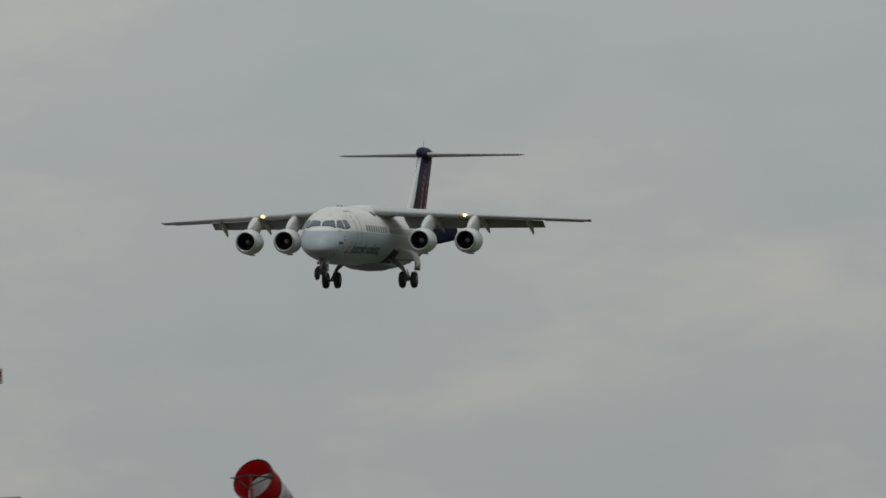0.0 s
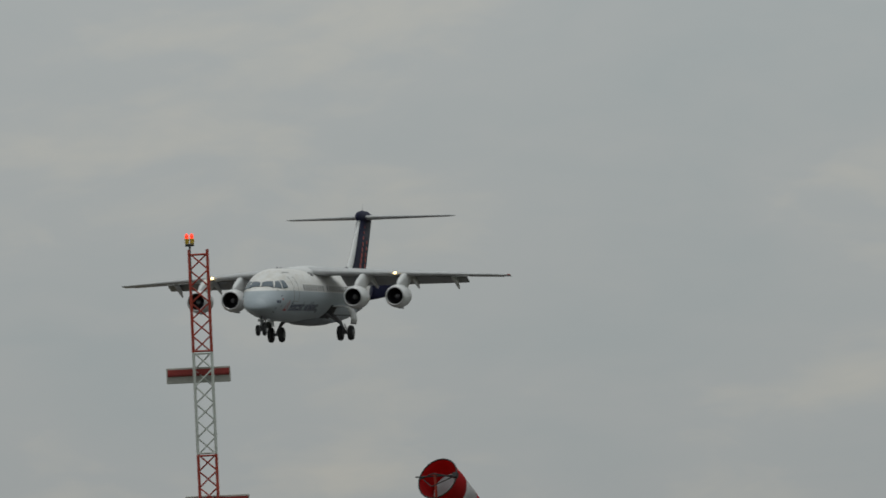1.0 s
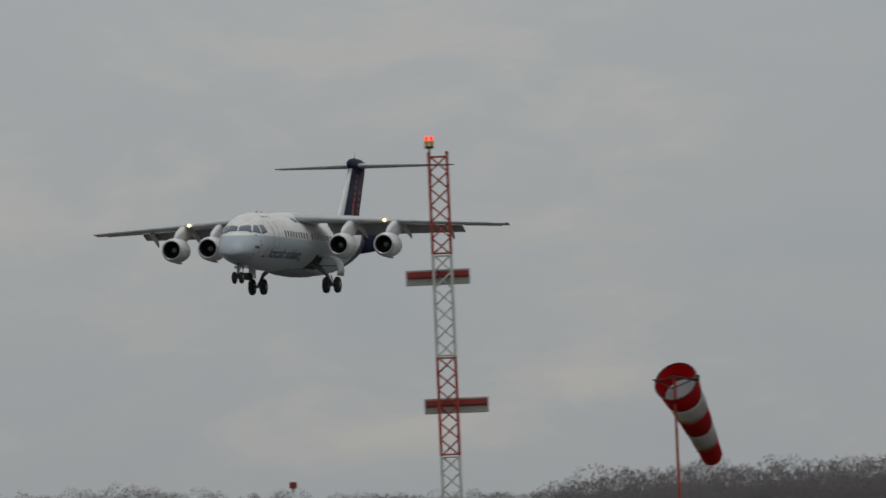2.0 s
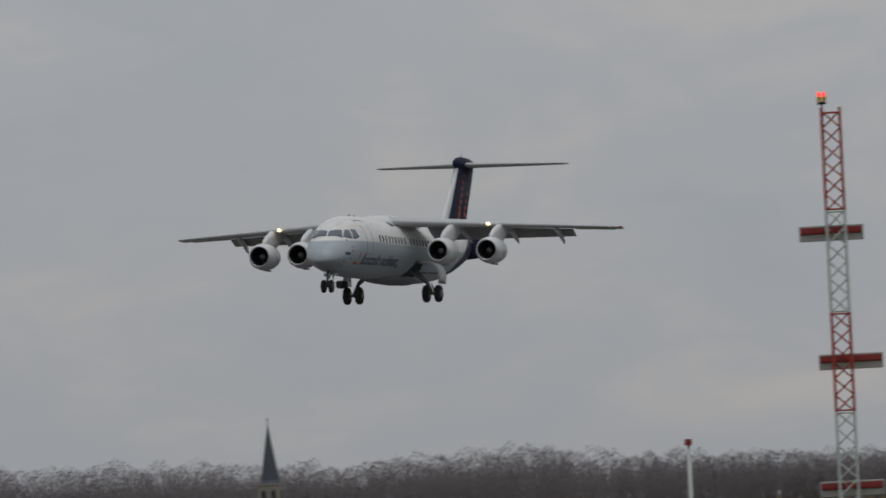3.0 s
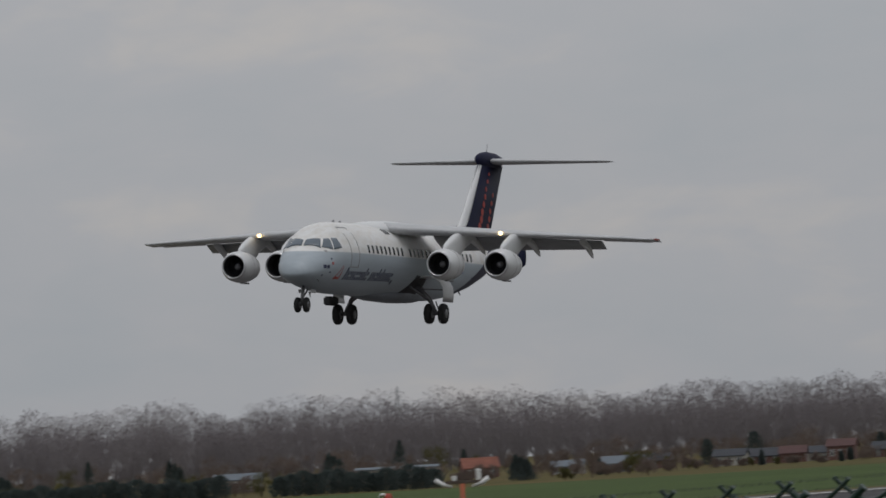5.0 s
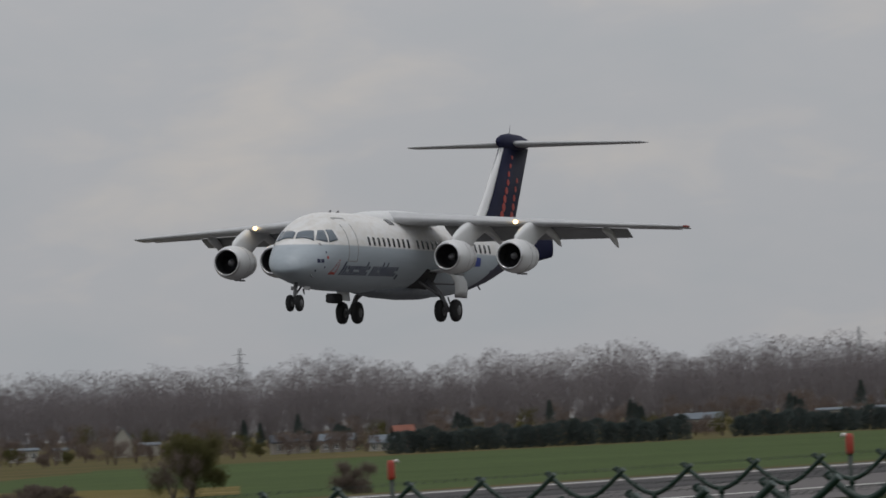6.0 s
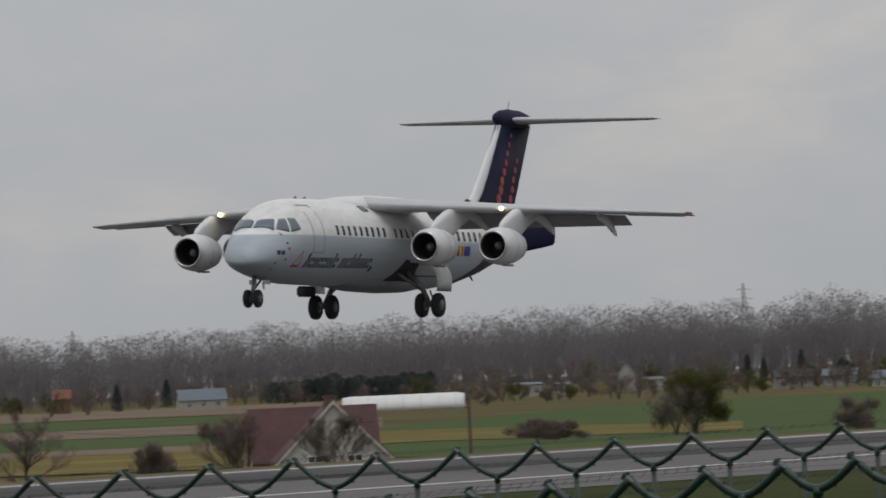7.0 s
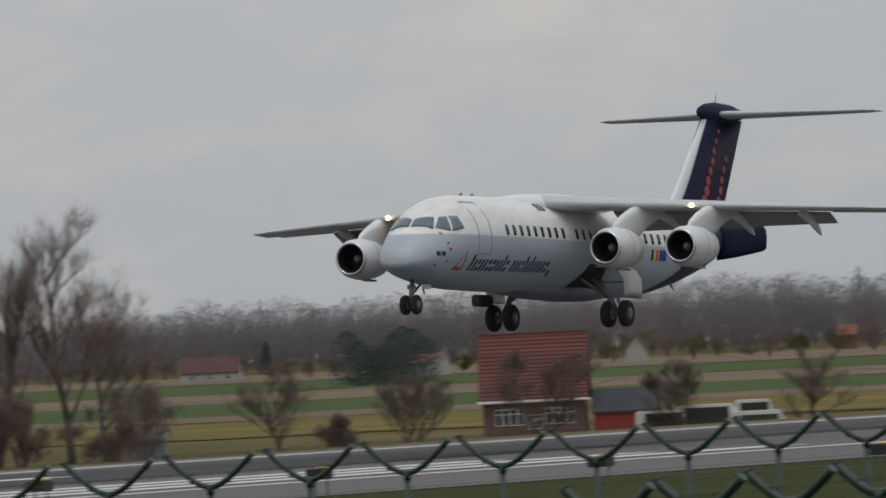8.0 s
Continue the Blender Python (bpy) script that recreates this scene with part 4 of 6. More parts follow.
def make_windsock():
    frame_ob = empty("windsock_mast", Matrix.Translation(SOCK_AT), "red and white banded windsock pole with a swivel frame", "pole")
    z = 0.0
    for i, hi in enumerate((1.6, 3.4, 4.75, 5.95, 7.7)):
        bm = bmesh.new()
        tube(bm, [(0, 0, z), (0, 0, hi)], 0.045 - 0.003 * i, 10)
        part("pole_band", bm, M_MASTRED if i % 2 else M_MASTWHITE if i < 4 else M_MASTRED, frame_ob)
        z = hi
    sock = empty("windsock", Matrix.Translation(SOCK_AT + Vector((0, 0, 7.62))), "red and white striped windsock filled by the wind", "windsock")
    # bands along local +x from the hoop; the mouth is at x = 0
    length, r0, r1 = 3.0, 0.52, 0.25
    for i in range(5):
        bm = bmesh.new()
        rings = []
        for k in range(5):
            u = (i + k / 4) / 5
            r = r0 + (r1 - r0) * u
            sag = -0.25 * u * u
            rings.append([Vector((0.12 + length * u, r * math.cos(j * math.tau / 24) * (1 + 0.03 * math.sin(5 * u * 6 + j)), sag + r * math.sin(j * math.tau / 24))) for j in range(24)])
        loft(bm, rings, True, False)
        ob = part("cloth_band", bm, M_SOCKWHITE if i % 2 else M_SOCKRED, sock, "white cloth band" if i % 2 else "red cloth band", True)
        ob.modifiers.new("cloth", "SOLIDIFY").thickness = 0.012
    bm = bmesh.new()
    ring = [(0.12, 0.52 * math.cos(j * math.tau / 24), 0.52 * math.sin(j * math.tau / 24)) for j in range(25)]
    tube(bm, ring, 0.018, 6)
    tube(bm, [(-0.1, 0, 0.02), (0.12, 0.52, 0.0)], 0.018, 6)
    tube(bm, [(-0.1, 0, 0.02), (0.12, -0.52, 0.0)], 0.018, 6)
    tube(bm, [(0.0, -0.55, 0.0), (0.0, 0.55, 0.0)], 0.018, 6)
    tube(bm, [(-0.05, 0, -0.3), (0.1, 0.44, 0.02)], 0.014, 6)
    tube(bm, [(-0.05, 0, -0.3), (0.1, -0.44, 0.02)], 0.014, 6)
    box(bm, (-0.05, -0.62, -0.06), (0.05, -0.50, 0.06))
    part("hoop", bm, M_BLACK, sock, "black swivel hoop")
    return sock


windsock = make_windsock()


# ---- airfield fence: two lines of posts with bent V arms and barbed wire ----
def fence_line(away, s0, step, count, z0, rise, arm, radius, label, row):
    """Posts every step metres along a line that passes the camera's spot at a distance, 8 degrees to the right of +y. z0, rise: height of the V's foot at s0 and its climb."""
    lead, side = Vector((math.sin(radians(8)), math.cos(radians(8)), 0)), Vector((-math.cos(radians(8)), math.sin(radians(8)), 0))

    def at(s, h=0.0, across=0.0):
        return side * (away - across) + lead * s + Vector((0, 0, z0 + rise * (s - s0) + h))

    def post(s):
        return Matrix.Translation(at(s)) @ Matrix.Rotation(radians(-8), 4, "Z")

    def lift(u):
        return arm * 0.98 * (math.sqrt(u * u + 0.22) - math.sqrt(0.22))

    proto = empty("fence_post", post(s0), label, "fence post", "posts of the " + row)
    bm = bmesh.new()
    pts = [(arm * k / 12, 0.0, lift(k / 12)) for k in range(-12, 13)]
    tube(bm, pts, radius, 10)
    part("bent_arm", bm, M_FENCE, proto, "dark green bent tube arm", True)
    for end, back in ((-1, -2), (0, 1)):
        p = Vector(pts[end])
        d = (p - Vector(pts[back])).normalized()
        bm = bmesh.new()
        tube(bm, [p, p + d * 0.012], radius * 1.12, 10)
        part("tube_cap", bm, M_CAPEND, proto)
    bm = bmesh.new()
    tube(bm, [(0, 0, -3.1), (0, 0, 0.0)], radius, 10)
    part("upright", bm, M_FENCE, proto, "", True)
    bm = bmesh.new()
    tube(bm, [(0, 0, -0.09), (0, 0, 0.02)], radius * 1.3, 10)
    part("clamp", bm, M_FENCE, proto, "", True)
    for u in (-0.92, -0.45, 0.45, 0.92):
        bm = bmesh.new()
        tube(bm, [(arm * u, 0, lift(u) - radius - 0.03), (arm * u, 0, lift(u) + radius + 0.03)], 0.016, 5)
        part("wire_tie", bm, M_FENCE, proto)
    for i in range(1, count):
        copy_thing(proto, post(s0 + step * i))
    stops = [s0 + step * i for i in range(count)]
    for u in (-0.92, -0.45, 0.45, 0.92):
        bm = bmesh.new()
        h = lift(u) + radius + 0.012
        tube(bm, [at(s, h, -arm * u) for s in stops], 0.0028, 4)
        for s in stops[:-1]:
            for j in range(7):
                c = at(s + step * (j + 0.5) / 7, h, -arm * u)
                tube(bm, [c - Vector((0.02, 0.005, 0.02)), c + Vector((0.02, 0.005, 0.02))], 0.0035, 3)
        tagged(part("barbed_wire", bm, M_WIRE), "grey barbed wire strung along the fence arms", "wire", "wires of the " + row)
    for z in (-0.18, -0.75, -1.4):
        bm = bmesh.new()
        tube(bm, [at(s, z) for s in stops], 0.0028, 4)
        tagged(part("fence_wire", bm, M_WIRE), "thin green tension wire along the fence", "wire", "wires of the " + row)


fence_line(102.0, 157.4 - 2.228 * 8, 2.228, 46, 2.985 - 0.0048 * 17.8, 0.0048, 0.63, 0.036, "dark green fence post with bent V-shaped arms", "outer fence")
fence_line(82.0, 146.5 - 1.8 * 8, 1.8, 28, 2.96 - 0.0148 * 14.4, 0.0148, 0.52, 0.050, "stout dark green fence post with V-shaped arms", "inner fence")


# ---- small airfield equipment ----
def make_visibility_sensor():
    ob = empty("visibility_sensor", Matrix.Translation(spot(17.775, 500)) @ Matrix.Rotation(radians(17.8), 4, "Z"), "orange post carrying white visibility sensor arms", "sensor")
    bm = bmesh.new()
    tube(bm, [(0, 0, 0), (0, 0, 3.1)], 0.085, 12)
    part("post", bm, M_ORANGE, ob, "", True)
    bm = soft_box((-0.55, -0.06, 3.10), (0.55, 0.06, 3.20), 0.02)
    part("crossbar", bm, M_TIMBER, ob, "dark crossbar")
    for s in (-1, 1):
        bm = bmesh.new()
        tube(bm, [(0.35 * s, 0, 3.0), (0.65 * s, 0, 3.10), (0.88 * s, 0, 3.26)], [0.05, 0.075, 0.08], 10)
        part("sensor_arm", bm, M_FRAME, ob, "white sensor arm", True)
    for x, h in ((-0.25, 0.14), (0.55, 0.34)):
        bm = bmesh.new()
        lathe(bm, [(3.2, 0.08), (3.2 + h, 0.09), (3.22 + h, 0.06)], "Z", 12, Matrix.Translation((x, 0, 0)))
        part("sensor_cap", bm, M_FRAME, ob)


def make_marker(az, r, z, tail):
    ob = empty("obstruction_light_post", Matrix.Translation(spot(az, r)) @ Matrix.Rotation(radians(az), 4, "Z"), "grey post with a red lamp head and side arm", "light post", "light posts by the runway")
    bm = bmesh.new()
    tube(bm, [(0, 0, 0), (0, 0, z - 0.62)], 0.075, 12)
    part("post", bm, M_WIRE, ob, "", True)
    bm = bmesh.new()
    lathe(bm, [(z - 0.62, 0.10), (z - 0.55, 0.12), (z - 0.1, 0.12), (z, 0.08)], "Z", 14)
    part("head", bm, M_MASTRED, ob, "red lamp head", True)
    bm = bmesh.new()
    tube(bm, [(0, 0, z - 0.08), (0.2 * tail, 0, z - 0.02), (0.26 * tail, 0, z - 0.1)], [0.05, 0.05, 0.02], 8)
    part("arm", bm, M_FRAME, ob, "", True)


def make_slope_light(x, y):
    ob = empty("approach_slope_light", Matrix.Translation((x, y, 0)), "black and yellow approach slope light box on short legs", "runway light", "approach slope lights")
    bm = soft_box((-0.28, -0.45, 0.55), (0.28, 0.30, 0.85), 0.03)
    part("housing", bm, M_BLACK, ob)
    bm = soft_box((0.02, -0.35, 0.852), (0.30, 0.10, 0.91), 0.02, 1)
    part("cover", bm, M_YELLOW, ob)
    for dx in (-0.2, 0.2):
        bm = bmesh.new()
        tube(bm, [(dx, 0, 0), (dx, 0, 0.56)], 0.03, 8)
        part("leg", bm, M_STRUT, ob)


def make_lamp_pole(az, r, z):
    ob = empty("obstruction_lamp_pole", Matrix.Translation(spot(az, r)), "slim white pole with a dark red lamp box", "pole")
    bm = bmesh.new()
    tube(bm, [(0, 0, 0), (0, 0, z - 0.22)], [0.10, 0.06], 10)
    part("pole", bm, M_MASTWHITE, ob, "", True)
    bm = soft_box((-0.11, -0.11, z - 0.22), (0.11, 0.11, z), 0.02)
    part("lamp_box", bm, M_AERIALRED, ob)


make_visibility_sensor()
make_marker(18.055, 450, 3.1, -1)
make_marker(19.779, 480, 2.85, 1)
for i, x in enumerate((-168.1, -176.8, -185.7, -194.7)):
    make_slope_light(x, 400.0)
make_lamp_pole(14.185, 520, 5.9)


def make_thin_pole():
    ob = empty("aerial_pole", Matrix.Translation(spot(14.09, 560)), "thin dark pole with a small instrument box", "pole")
    bm = bmesh.new()
    tube(bm, [(0, 0, 0), (0, 0, 5.3)], [0.05, 0.02], 8)
    part("pole", bm, M_STRUT, ob)
    bm = soft_box((-0.09, -0.09, 4.5), (0.09, 0.09, 4.75), 0.02)
    part("instrument_box", bm, M_STRUT, ob)


make_thin_pole()


def make_hut():
    """Equipment shelter beside the mast."""
    ob = empty("equipment_hut", Matrix.Translation(spot(14.62, 470)) @ Matrix.Rotation(radians(14.6), 4, "Z"), "red equipment hut with an orange flat roof slab", "hut")
    bm = soft_box((-3.3, 0, 0), (3.3, 3.0, 3.15), 0.04, 1)
    part("body", bm, M_AERIALRED, ob)
    bm = soft_box((-3.85, -0.35, 3.152), (3.85, 3.3, 3.58), 0.05, 2)
    part("roof_slab", bm, M_ORANGE, ob, "orange roof slab")


make_hut()


# ---- trees ----
def ribbon(verts, faces, a, b, w0, w1):
    """A thin two-sided sliver from a to b, as two crossed tapering quads."""
    d = b - a
    for side in (d.orthogonal().normalized(), d.cross(d.orthogonal()).normalized()):
        i = len(verts)
        verts += [a - side * w0, a + side * w0, b + side * w1, b - side * w1]
        faces.append((i, i + 1, i + 2, i + 3))


def bare_tree(name, place, height, spread, seed, material, label, twigs=1.0, upright=0.5, stems=1, start=0.28):
    """A leafless tree: tapered trunk and limbs as tubes, a crown of many thin twigs."""
    rnd = random.Random(seed)
    tree = empty(name, Matrix.Translation(place), label, "tree", "bare trees by the runway")
    limb = 0.56 if upright > 0.7 else 0.66
    bm = bmesh.new()
    verts, faces = [], []

    def grow(p, d, length, r, level):
        pts, rad = [p], [r]
        steps = 4 if level < 2 else 3
        for k in range(steps):
            d = (d + Vector((rnd.uniform(-1, 1), rnd.uniform(-1, 1), rnd.uniform(-0.5, 0.9) * upright)) * 0.20).normalized()
            p = p + d * length / steps
            pts.append(p)
            rad.append(r * (1 - 0.80 * (k + 1) / steps))
        if level <= 2:
            tube(bm, pts, rad, 6 if level < 2 else 4)
        else:
            for a, b, ra, rb in zip(pts, pts[1:], rad, rad[1:]):
                ribbon(verts, faces, a, b, max(ra, 0.007), max(rb, 0.005))
        if level == 4:
            for k in range(4):
                q = pts[1 + k % 3]
                e = q + (d + Vector((rnd.uniform(-1, 1), rnd.uniform(-1, 1), rnd.uniform(-0.4, 1)))) * height * 0.035
                s = Vector((rnd.uniform(-1, 1), rnd.uniform(-1, 1), 0)).normalized() * 0.007
                i = len(verts)
                verts.extend([q - s, q + s, e])
                faces.append((i, i + 1, i + 2))
            return
        count = (15, 7, 4, int(3 * twigs))[level]
        for k in range(count):
            u = rnd.uniform(start if level == 0 else 0.2, 1.0)
            i = min(steps - 1, int(u * steps))
            q = pts[i].lerp(pts[i + 1], u * steps - i)
            turn = rnd.uniform(0, math.tau)
            side = Vector((math.cos(turn), math.sin(turn), 0))
            lean = rnd.uniform(0.5, 1.1) * (spread if level == 0 else 0.6 + 0.3 * spread)
            nd = (d * (0.75 if level == 0 else 1.0) + side * lean * (1.0 if level == 0 else 0.7) + Vector((0, 0, upright * (0.55 if level == 0 else 0.25)))).normalized()
            shrink = 1.15 - (0.75 if level == 0 else 0.45) * u
            grow(q, nd, length * rnd.uniform(0.75, 1.1) * (limb, 0.62, 0.66, 0.7)[level] * shrink, rad[i] * 0.5, level + 1)

    for s in range(stems):
        lean = Vector((rnd.uniform(-0.35, 0.35), rnd.uniform(-0.35, 0.35), 1)).normalized() if stems > 1 else Vector((0, 0, 1))
        grow(Vector((0, 0, -0.3)), lean, height * (0.88 if upright > 0.7 else 0.66), height * 0.019 / math.sqrt(stems), 0)
    part("trunk", bm, M_BARK, tree, "", True)
    me = bpy.data.meshes.new("crown")
    me.from_pydata(verts, [], faces)
    me.materials.append(material)
    ob = new("crown", me)
    ob.parent = tree
    return tree


def tufts(rng, centres, radii, per, long, wide, solid=0.3, rise=0.5, lumps=7):
    """Thin twig or leaf slivers that fill uneven crowns: rows of centres and radii, slivers per crown, their length and half width."""
    n = len(centres)
    lobes = rng.normal(0, 0.42, (n, lumps, 3))
    lobes[:, :, 2] = rng.uniform(-0.6, 0.6, (n, lumps))
    size = rng.uniform(0.35, 0.62, (n, lumps)) * (1 if lumps < 10 else 0.75)
    if lumps == 1:
        lobes, size = lobes * 0, size * 0 + 1
    pick = rng.integers(0, lumps, (n, per))
    row = np.arange(n)[:, None]
    v = rng.normal(0, 1, (n, per, 3))
    v /= np.linalg.norm(v, axis=-1, keepdims=True)
    p = lobes[row, pick] + v * (size[row, pick] * rng.uniform(solid, 1.0, (n, per)))[..., None]
    p = (np.asarray(centres)[:, None] + p * np.asarray(radii)[:, None]).reshape(-1, 3)
    d = v.reshape(-1, 3) * 0.6 + rng.normal(0, 0.6, p.shape) + (0, 0, rise)
    d /= np.linalg.norm(d, axis=-1, keepdims=True)
    face = rng.uniform(0, math.tau, len(p))
    w = np.stack([np.cos(face), np.sin(face), np.zeros(len(p))], 1)
    reach = long * rng.uniform(0.5, 1.3, (len(p), 1))
    w = w * wide * rng.uniform(0.6, 1.4, (len(p), 1))
    verts = np.stack([p - d * reach * 0.5 - w * 0.6, p + d * reach * 0.1 - w, p + d * reach * 0.5, p + d * reach * 0.1 + w], 1).reshape(-1, 3)
    return verts


def mesh_of(name, verts, material):
    """A mesh of loose quads, four points each."""
    me = bpy.data.meshes.new(name)
    n = len(verts)
    me.vertices.add(n)
    me.vertices.foreach_set("co", np.asarray(verts, np.float32).ravel())
    me.loops.add(n)
    me.loops.foreach_set("vertex_index", np.arange(n, dtype=np.int32))
    me.polygons.add(n // 4)
    me.polygons.foreach_set("loop_start", np.arange(0, n, 4, dtype=np.int32))
    me.polygons.foreach_set("loop_total", np.full(n // 4, 4, np.int32))
    me.update()
    me.materials.append(material)
    return me


def shrub(name, az, r, height, width, seed, material, label, count=900, size=0.22):
    rnd, rng = random.Random(seed), np.random.default_rng(seed)
    place = spot(az, r)
    place.z = ground_z(place.x, place.y)
    ob = empty(name, Matrix.Translation(place), label, name.split("_")[-1], name + "s of the plain")
    bm = bmesh.new()
    for k in range(4):
        d = Vector((rnd.uniform(-0.4, 0.4), rnd.uniform(-0.4, 0.4), 1))
        tube(bm, [(0, 0, -0.2), d * height * 0.25, d * height * 0.55], [height * 0.02, height * 0.014, height * 0.006], 5)
    part("trunk", bm, M_BARK, ob)
    verts = tufts(rng, [(0, 0, height * 0.5)], [(width * 0.5, width * 0.5, height * 0.5)], count * 2, size * 2.2, size * 0.12, 0.1, 1.6, 20)
    crown = new("crown", mesh_of("crown", verts, material))
    crown.parent = ob
    return ob


def conifer(az, r, height, width, seed, label="dark green conifer on the plain", full=False):
    rnd = random.Random(seed)
    place = spot(az, r)
    place.z = ground_z(place.x, place.y)
    ob = empty("conifer", Matrix.Translation(place), label, "tree", "conifers of the plain")
    bm = bmesh.new()
    tube(bm, [(0, 0, -0.3), (0, 0, height * 0.9)], [height * 0.02, 0.02], 6)
    part("trunk", bm, M_BARK, ob)
    rng = np.random.default_rng(seed)
    n = 1100
    u, turn = rng.random(n) ** 0.85, rng.uniform(0, math.tau, n)
    rr = width * 0.5 * ((1 - u ** 4) ** 0.5 if full else (1 - u) ** 0.7) * rng.uniform(0.3, 1.1, n) * (1 + 0.15 * np.sin(turn * 3 + u * 9))
    p = np.stack([rr * np.cos(turn), rr * np.sin(turn), 0.1 + u * height * 0.97], 1)
    d = np.stack([np.cos(turn) * 0.5, np.sin(turn) * 0.5, rng.uniform(0.2, 1.0, n)], 1) * rng.uniform(0.25, 0.55, (n, 1))
    w = np.cross(d, rng.normal(0, 1, (n, 3)))
    w *= 0.10 / np.linalg.norm(w, axis=1, keepdims=True)
    verts = np.stack([p - d * 0.5, p - w, p + d, p + w], 1).reshape(-1, 3)
    crown = new("crown", mesh_of("crown", verts, M_FIR))
    crown.parent = ob
    return ob


def fans(rng, feet, heights, widths, per, low, high, long, wide, tilt):
    """Slim upright boughs and twigs that fan out from each tree's trunk: rows of feet, heights and crown widths; low, high: where on the trunk they begin."""
    n = len(feet)
    h, w = np.asarray(heights)[:, None], np.asarray(widths)[:, None]
    turn, u = rng.uniform(0, math.tau, (n, per)), rng.uniform(low, high, (n, per))
    lean = np.abs(rng.normal(0, tilt, (n, per)))
    # crowns swell at mid height and close at the top
    swell = np.sqrt(np.clip(1 - ((u - 0.58) / 0.46) ** 2, 0.05, 1)) * np.sqrt(rng.uniform(0, 1, (n, per)))
    out = w * 0.5 * swell
    p = np.stack([out * np.cos(turn), out * np.sin(turn), h * u], -1) + np.asarray(feet)[:, None]
    d = np.stack([np.cos(turn) * np.sin(lean), np.sin(turn) * np.sin(lean), np.cos(lean)], -1)
    reach = h * long * rng.uniform(0.5, 1.2, (n, per)) * (1.25 - 0.8 * u)
    p, d, reach = p.reshape(-1, 3), d.reshape(-1, 3), reach.reshape(-1, 1)
    face = rng.uniform(0, math.tau, len(p))
    side = np.stack([np.cos(face), np.sin(face), np.zeros(len(p))], 1) * wide * rng.uniform(0.5, 1.4, (len(p), 1))
    return np.stack([p - side, p + side, p + d * reach + side * 0.3, p + d * reach - side * 0.3], 1).reshape(-1, 3)


def make_woods(name, az0, az1, r0, rows, row_gap, step, crest, material, label, seed):
    """A leafless wood: rows of trees, each a trunk, boughs and fine twigs, with an uneven crest. crest: bearing and height of the tops."""
    rnd, rng = random.Random(seed), np.random.default_rng(seed)
    feet, heights, widths = [], [], []
    for row in range(rows):
        r = r0 + row * row_gap
        az = az0 + rnd.random() * 0.05
        while az < az1:
            rr = r + rnd.uniform(-14, 14)
            lump = 1.0 + 0.10 * noise.noise((az * 7.0, row * 0.35, seed)) + 0.07 * noise.noise((az * 24.0, row * 1.7, seed + 9))
            h = (along(crest, az) - PLAIN) * lump * rnd.uniform(0.97, 1.04) * (0.80, 0.90, 1.0)[min(row, 2)]
            feet.append(tuple(spot(az, rr, PLAIN)))
            heights.append(h)
            widths.append(h * rnd.uniform(0.42, 0.66))
            az += math.degrees(step * rnd.uniform(0.6, 1.4) / rr)
    hs, ws, at = np.array(heights), np.array(widths), np.array(feet)
    # two uneven crowns a tree, one beside the other, over upright boughs and undergrowth
    centres, radii = [], []
    for up, tall, across, off in ((0.71, 0.27, 0.40, 0.0), (0.58, 0.28, 0.40, 0.30)):
        turn = rng.uniform(0, math.tau, len(hs))
        k = rng.uniform(0.9, 1.1, len(hs))
        centres.append(at + np.stack([np.cos(turn) * ws * off, np.sin(turn) * ws * off, hs * up * k], 1))
        radii.append(np.stack([ws * across, ws * across, hs * tall], 1) * rng.uniform(0.85, 1.1, (len(hs), 1)))
    centres, radii = np.concatenate(centres), np.concatenate(radii)
    twigs = np.concatenate([fans(rng, feet, heights, ws * 0.02, 3, 0.0, 0.02, 0.62, 0.14, 0.05),
                            fans(rng, feet, heights, ws, 140, 0.03, 0.55, 0.20, 0.085, 0.22),
                            tufts(rng, centres[:len(hs)], radii[:len(hs)], 340, 0.7, 0.07, 0.72, 1.4, 1),
                            tufts(rng, centres[len(hs):], radii[len(hs):], 230, 0.9, 0.08, 0.4, 1.6, 1)])
    tagged(new(name, mesh_of(name, twigs, material)), label, "woodland", kind="stuff")


def crest_z(r, rows):
    return [(az, 4.8 - (off - 10) * r / 27000) for az, off in rows]


# both woods take the paled twig colour that stands in for haze
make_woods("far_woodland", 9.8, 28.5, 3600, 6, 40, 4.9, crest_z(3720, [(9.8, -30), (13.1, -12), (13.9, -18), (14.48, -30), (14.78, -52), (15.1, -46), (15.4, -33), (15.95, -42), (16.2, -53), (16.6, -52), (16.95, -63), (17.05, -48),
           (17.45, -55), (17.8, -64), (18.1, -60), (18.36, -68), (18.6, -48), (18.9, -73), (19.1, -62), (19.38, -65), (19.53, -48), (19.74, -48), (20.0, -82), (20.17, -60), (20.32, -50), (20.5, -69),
           (20.9, -67), (21.25, -59), (21.9, -56), (22.76, -46), (23.4, -55), (24.2, -52), (24.8, -46), (25.4, -47), (26.0, -40), (28.5, -42)]), M_HAZEWOOD, "grey-brown leafless woodland along the horizon, paled by painted haze", 5)
make_woods("near_woodland", 9.5, 13.28, 2300, 6, 26, 3.6, crest_z(2350, [(9.5, -52), (12.3, -55), (12.9, -48), (13.2, -34), (13.28, -18)]), M_HAZEWOOD, "dark leafless wood beyond the windsock", 6)

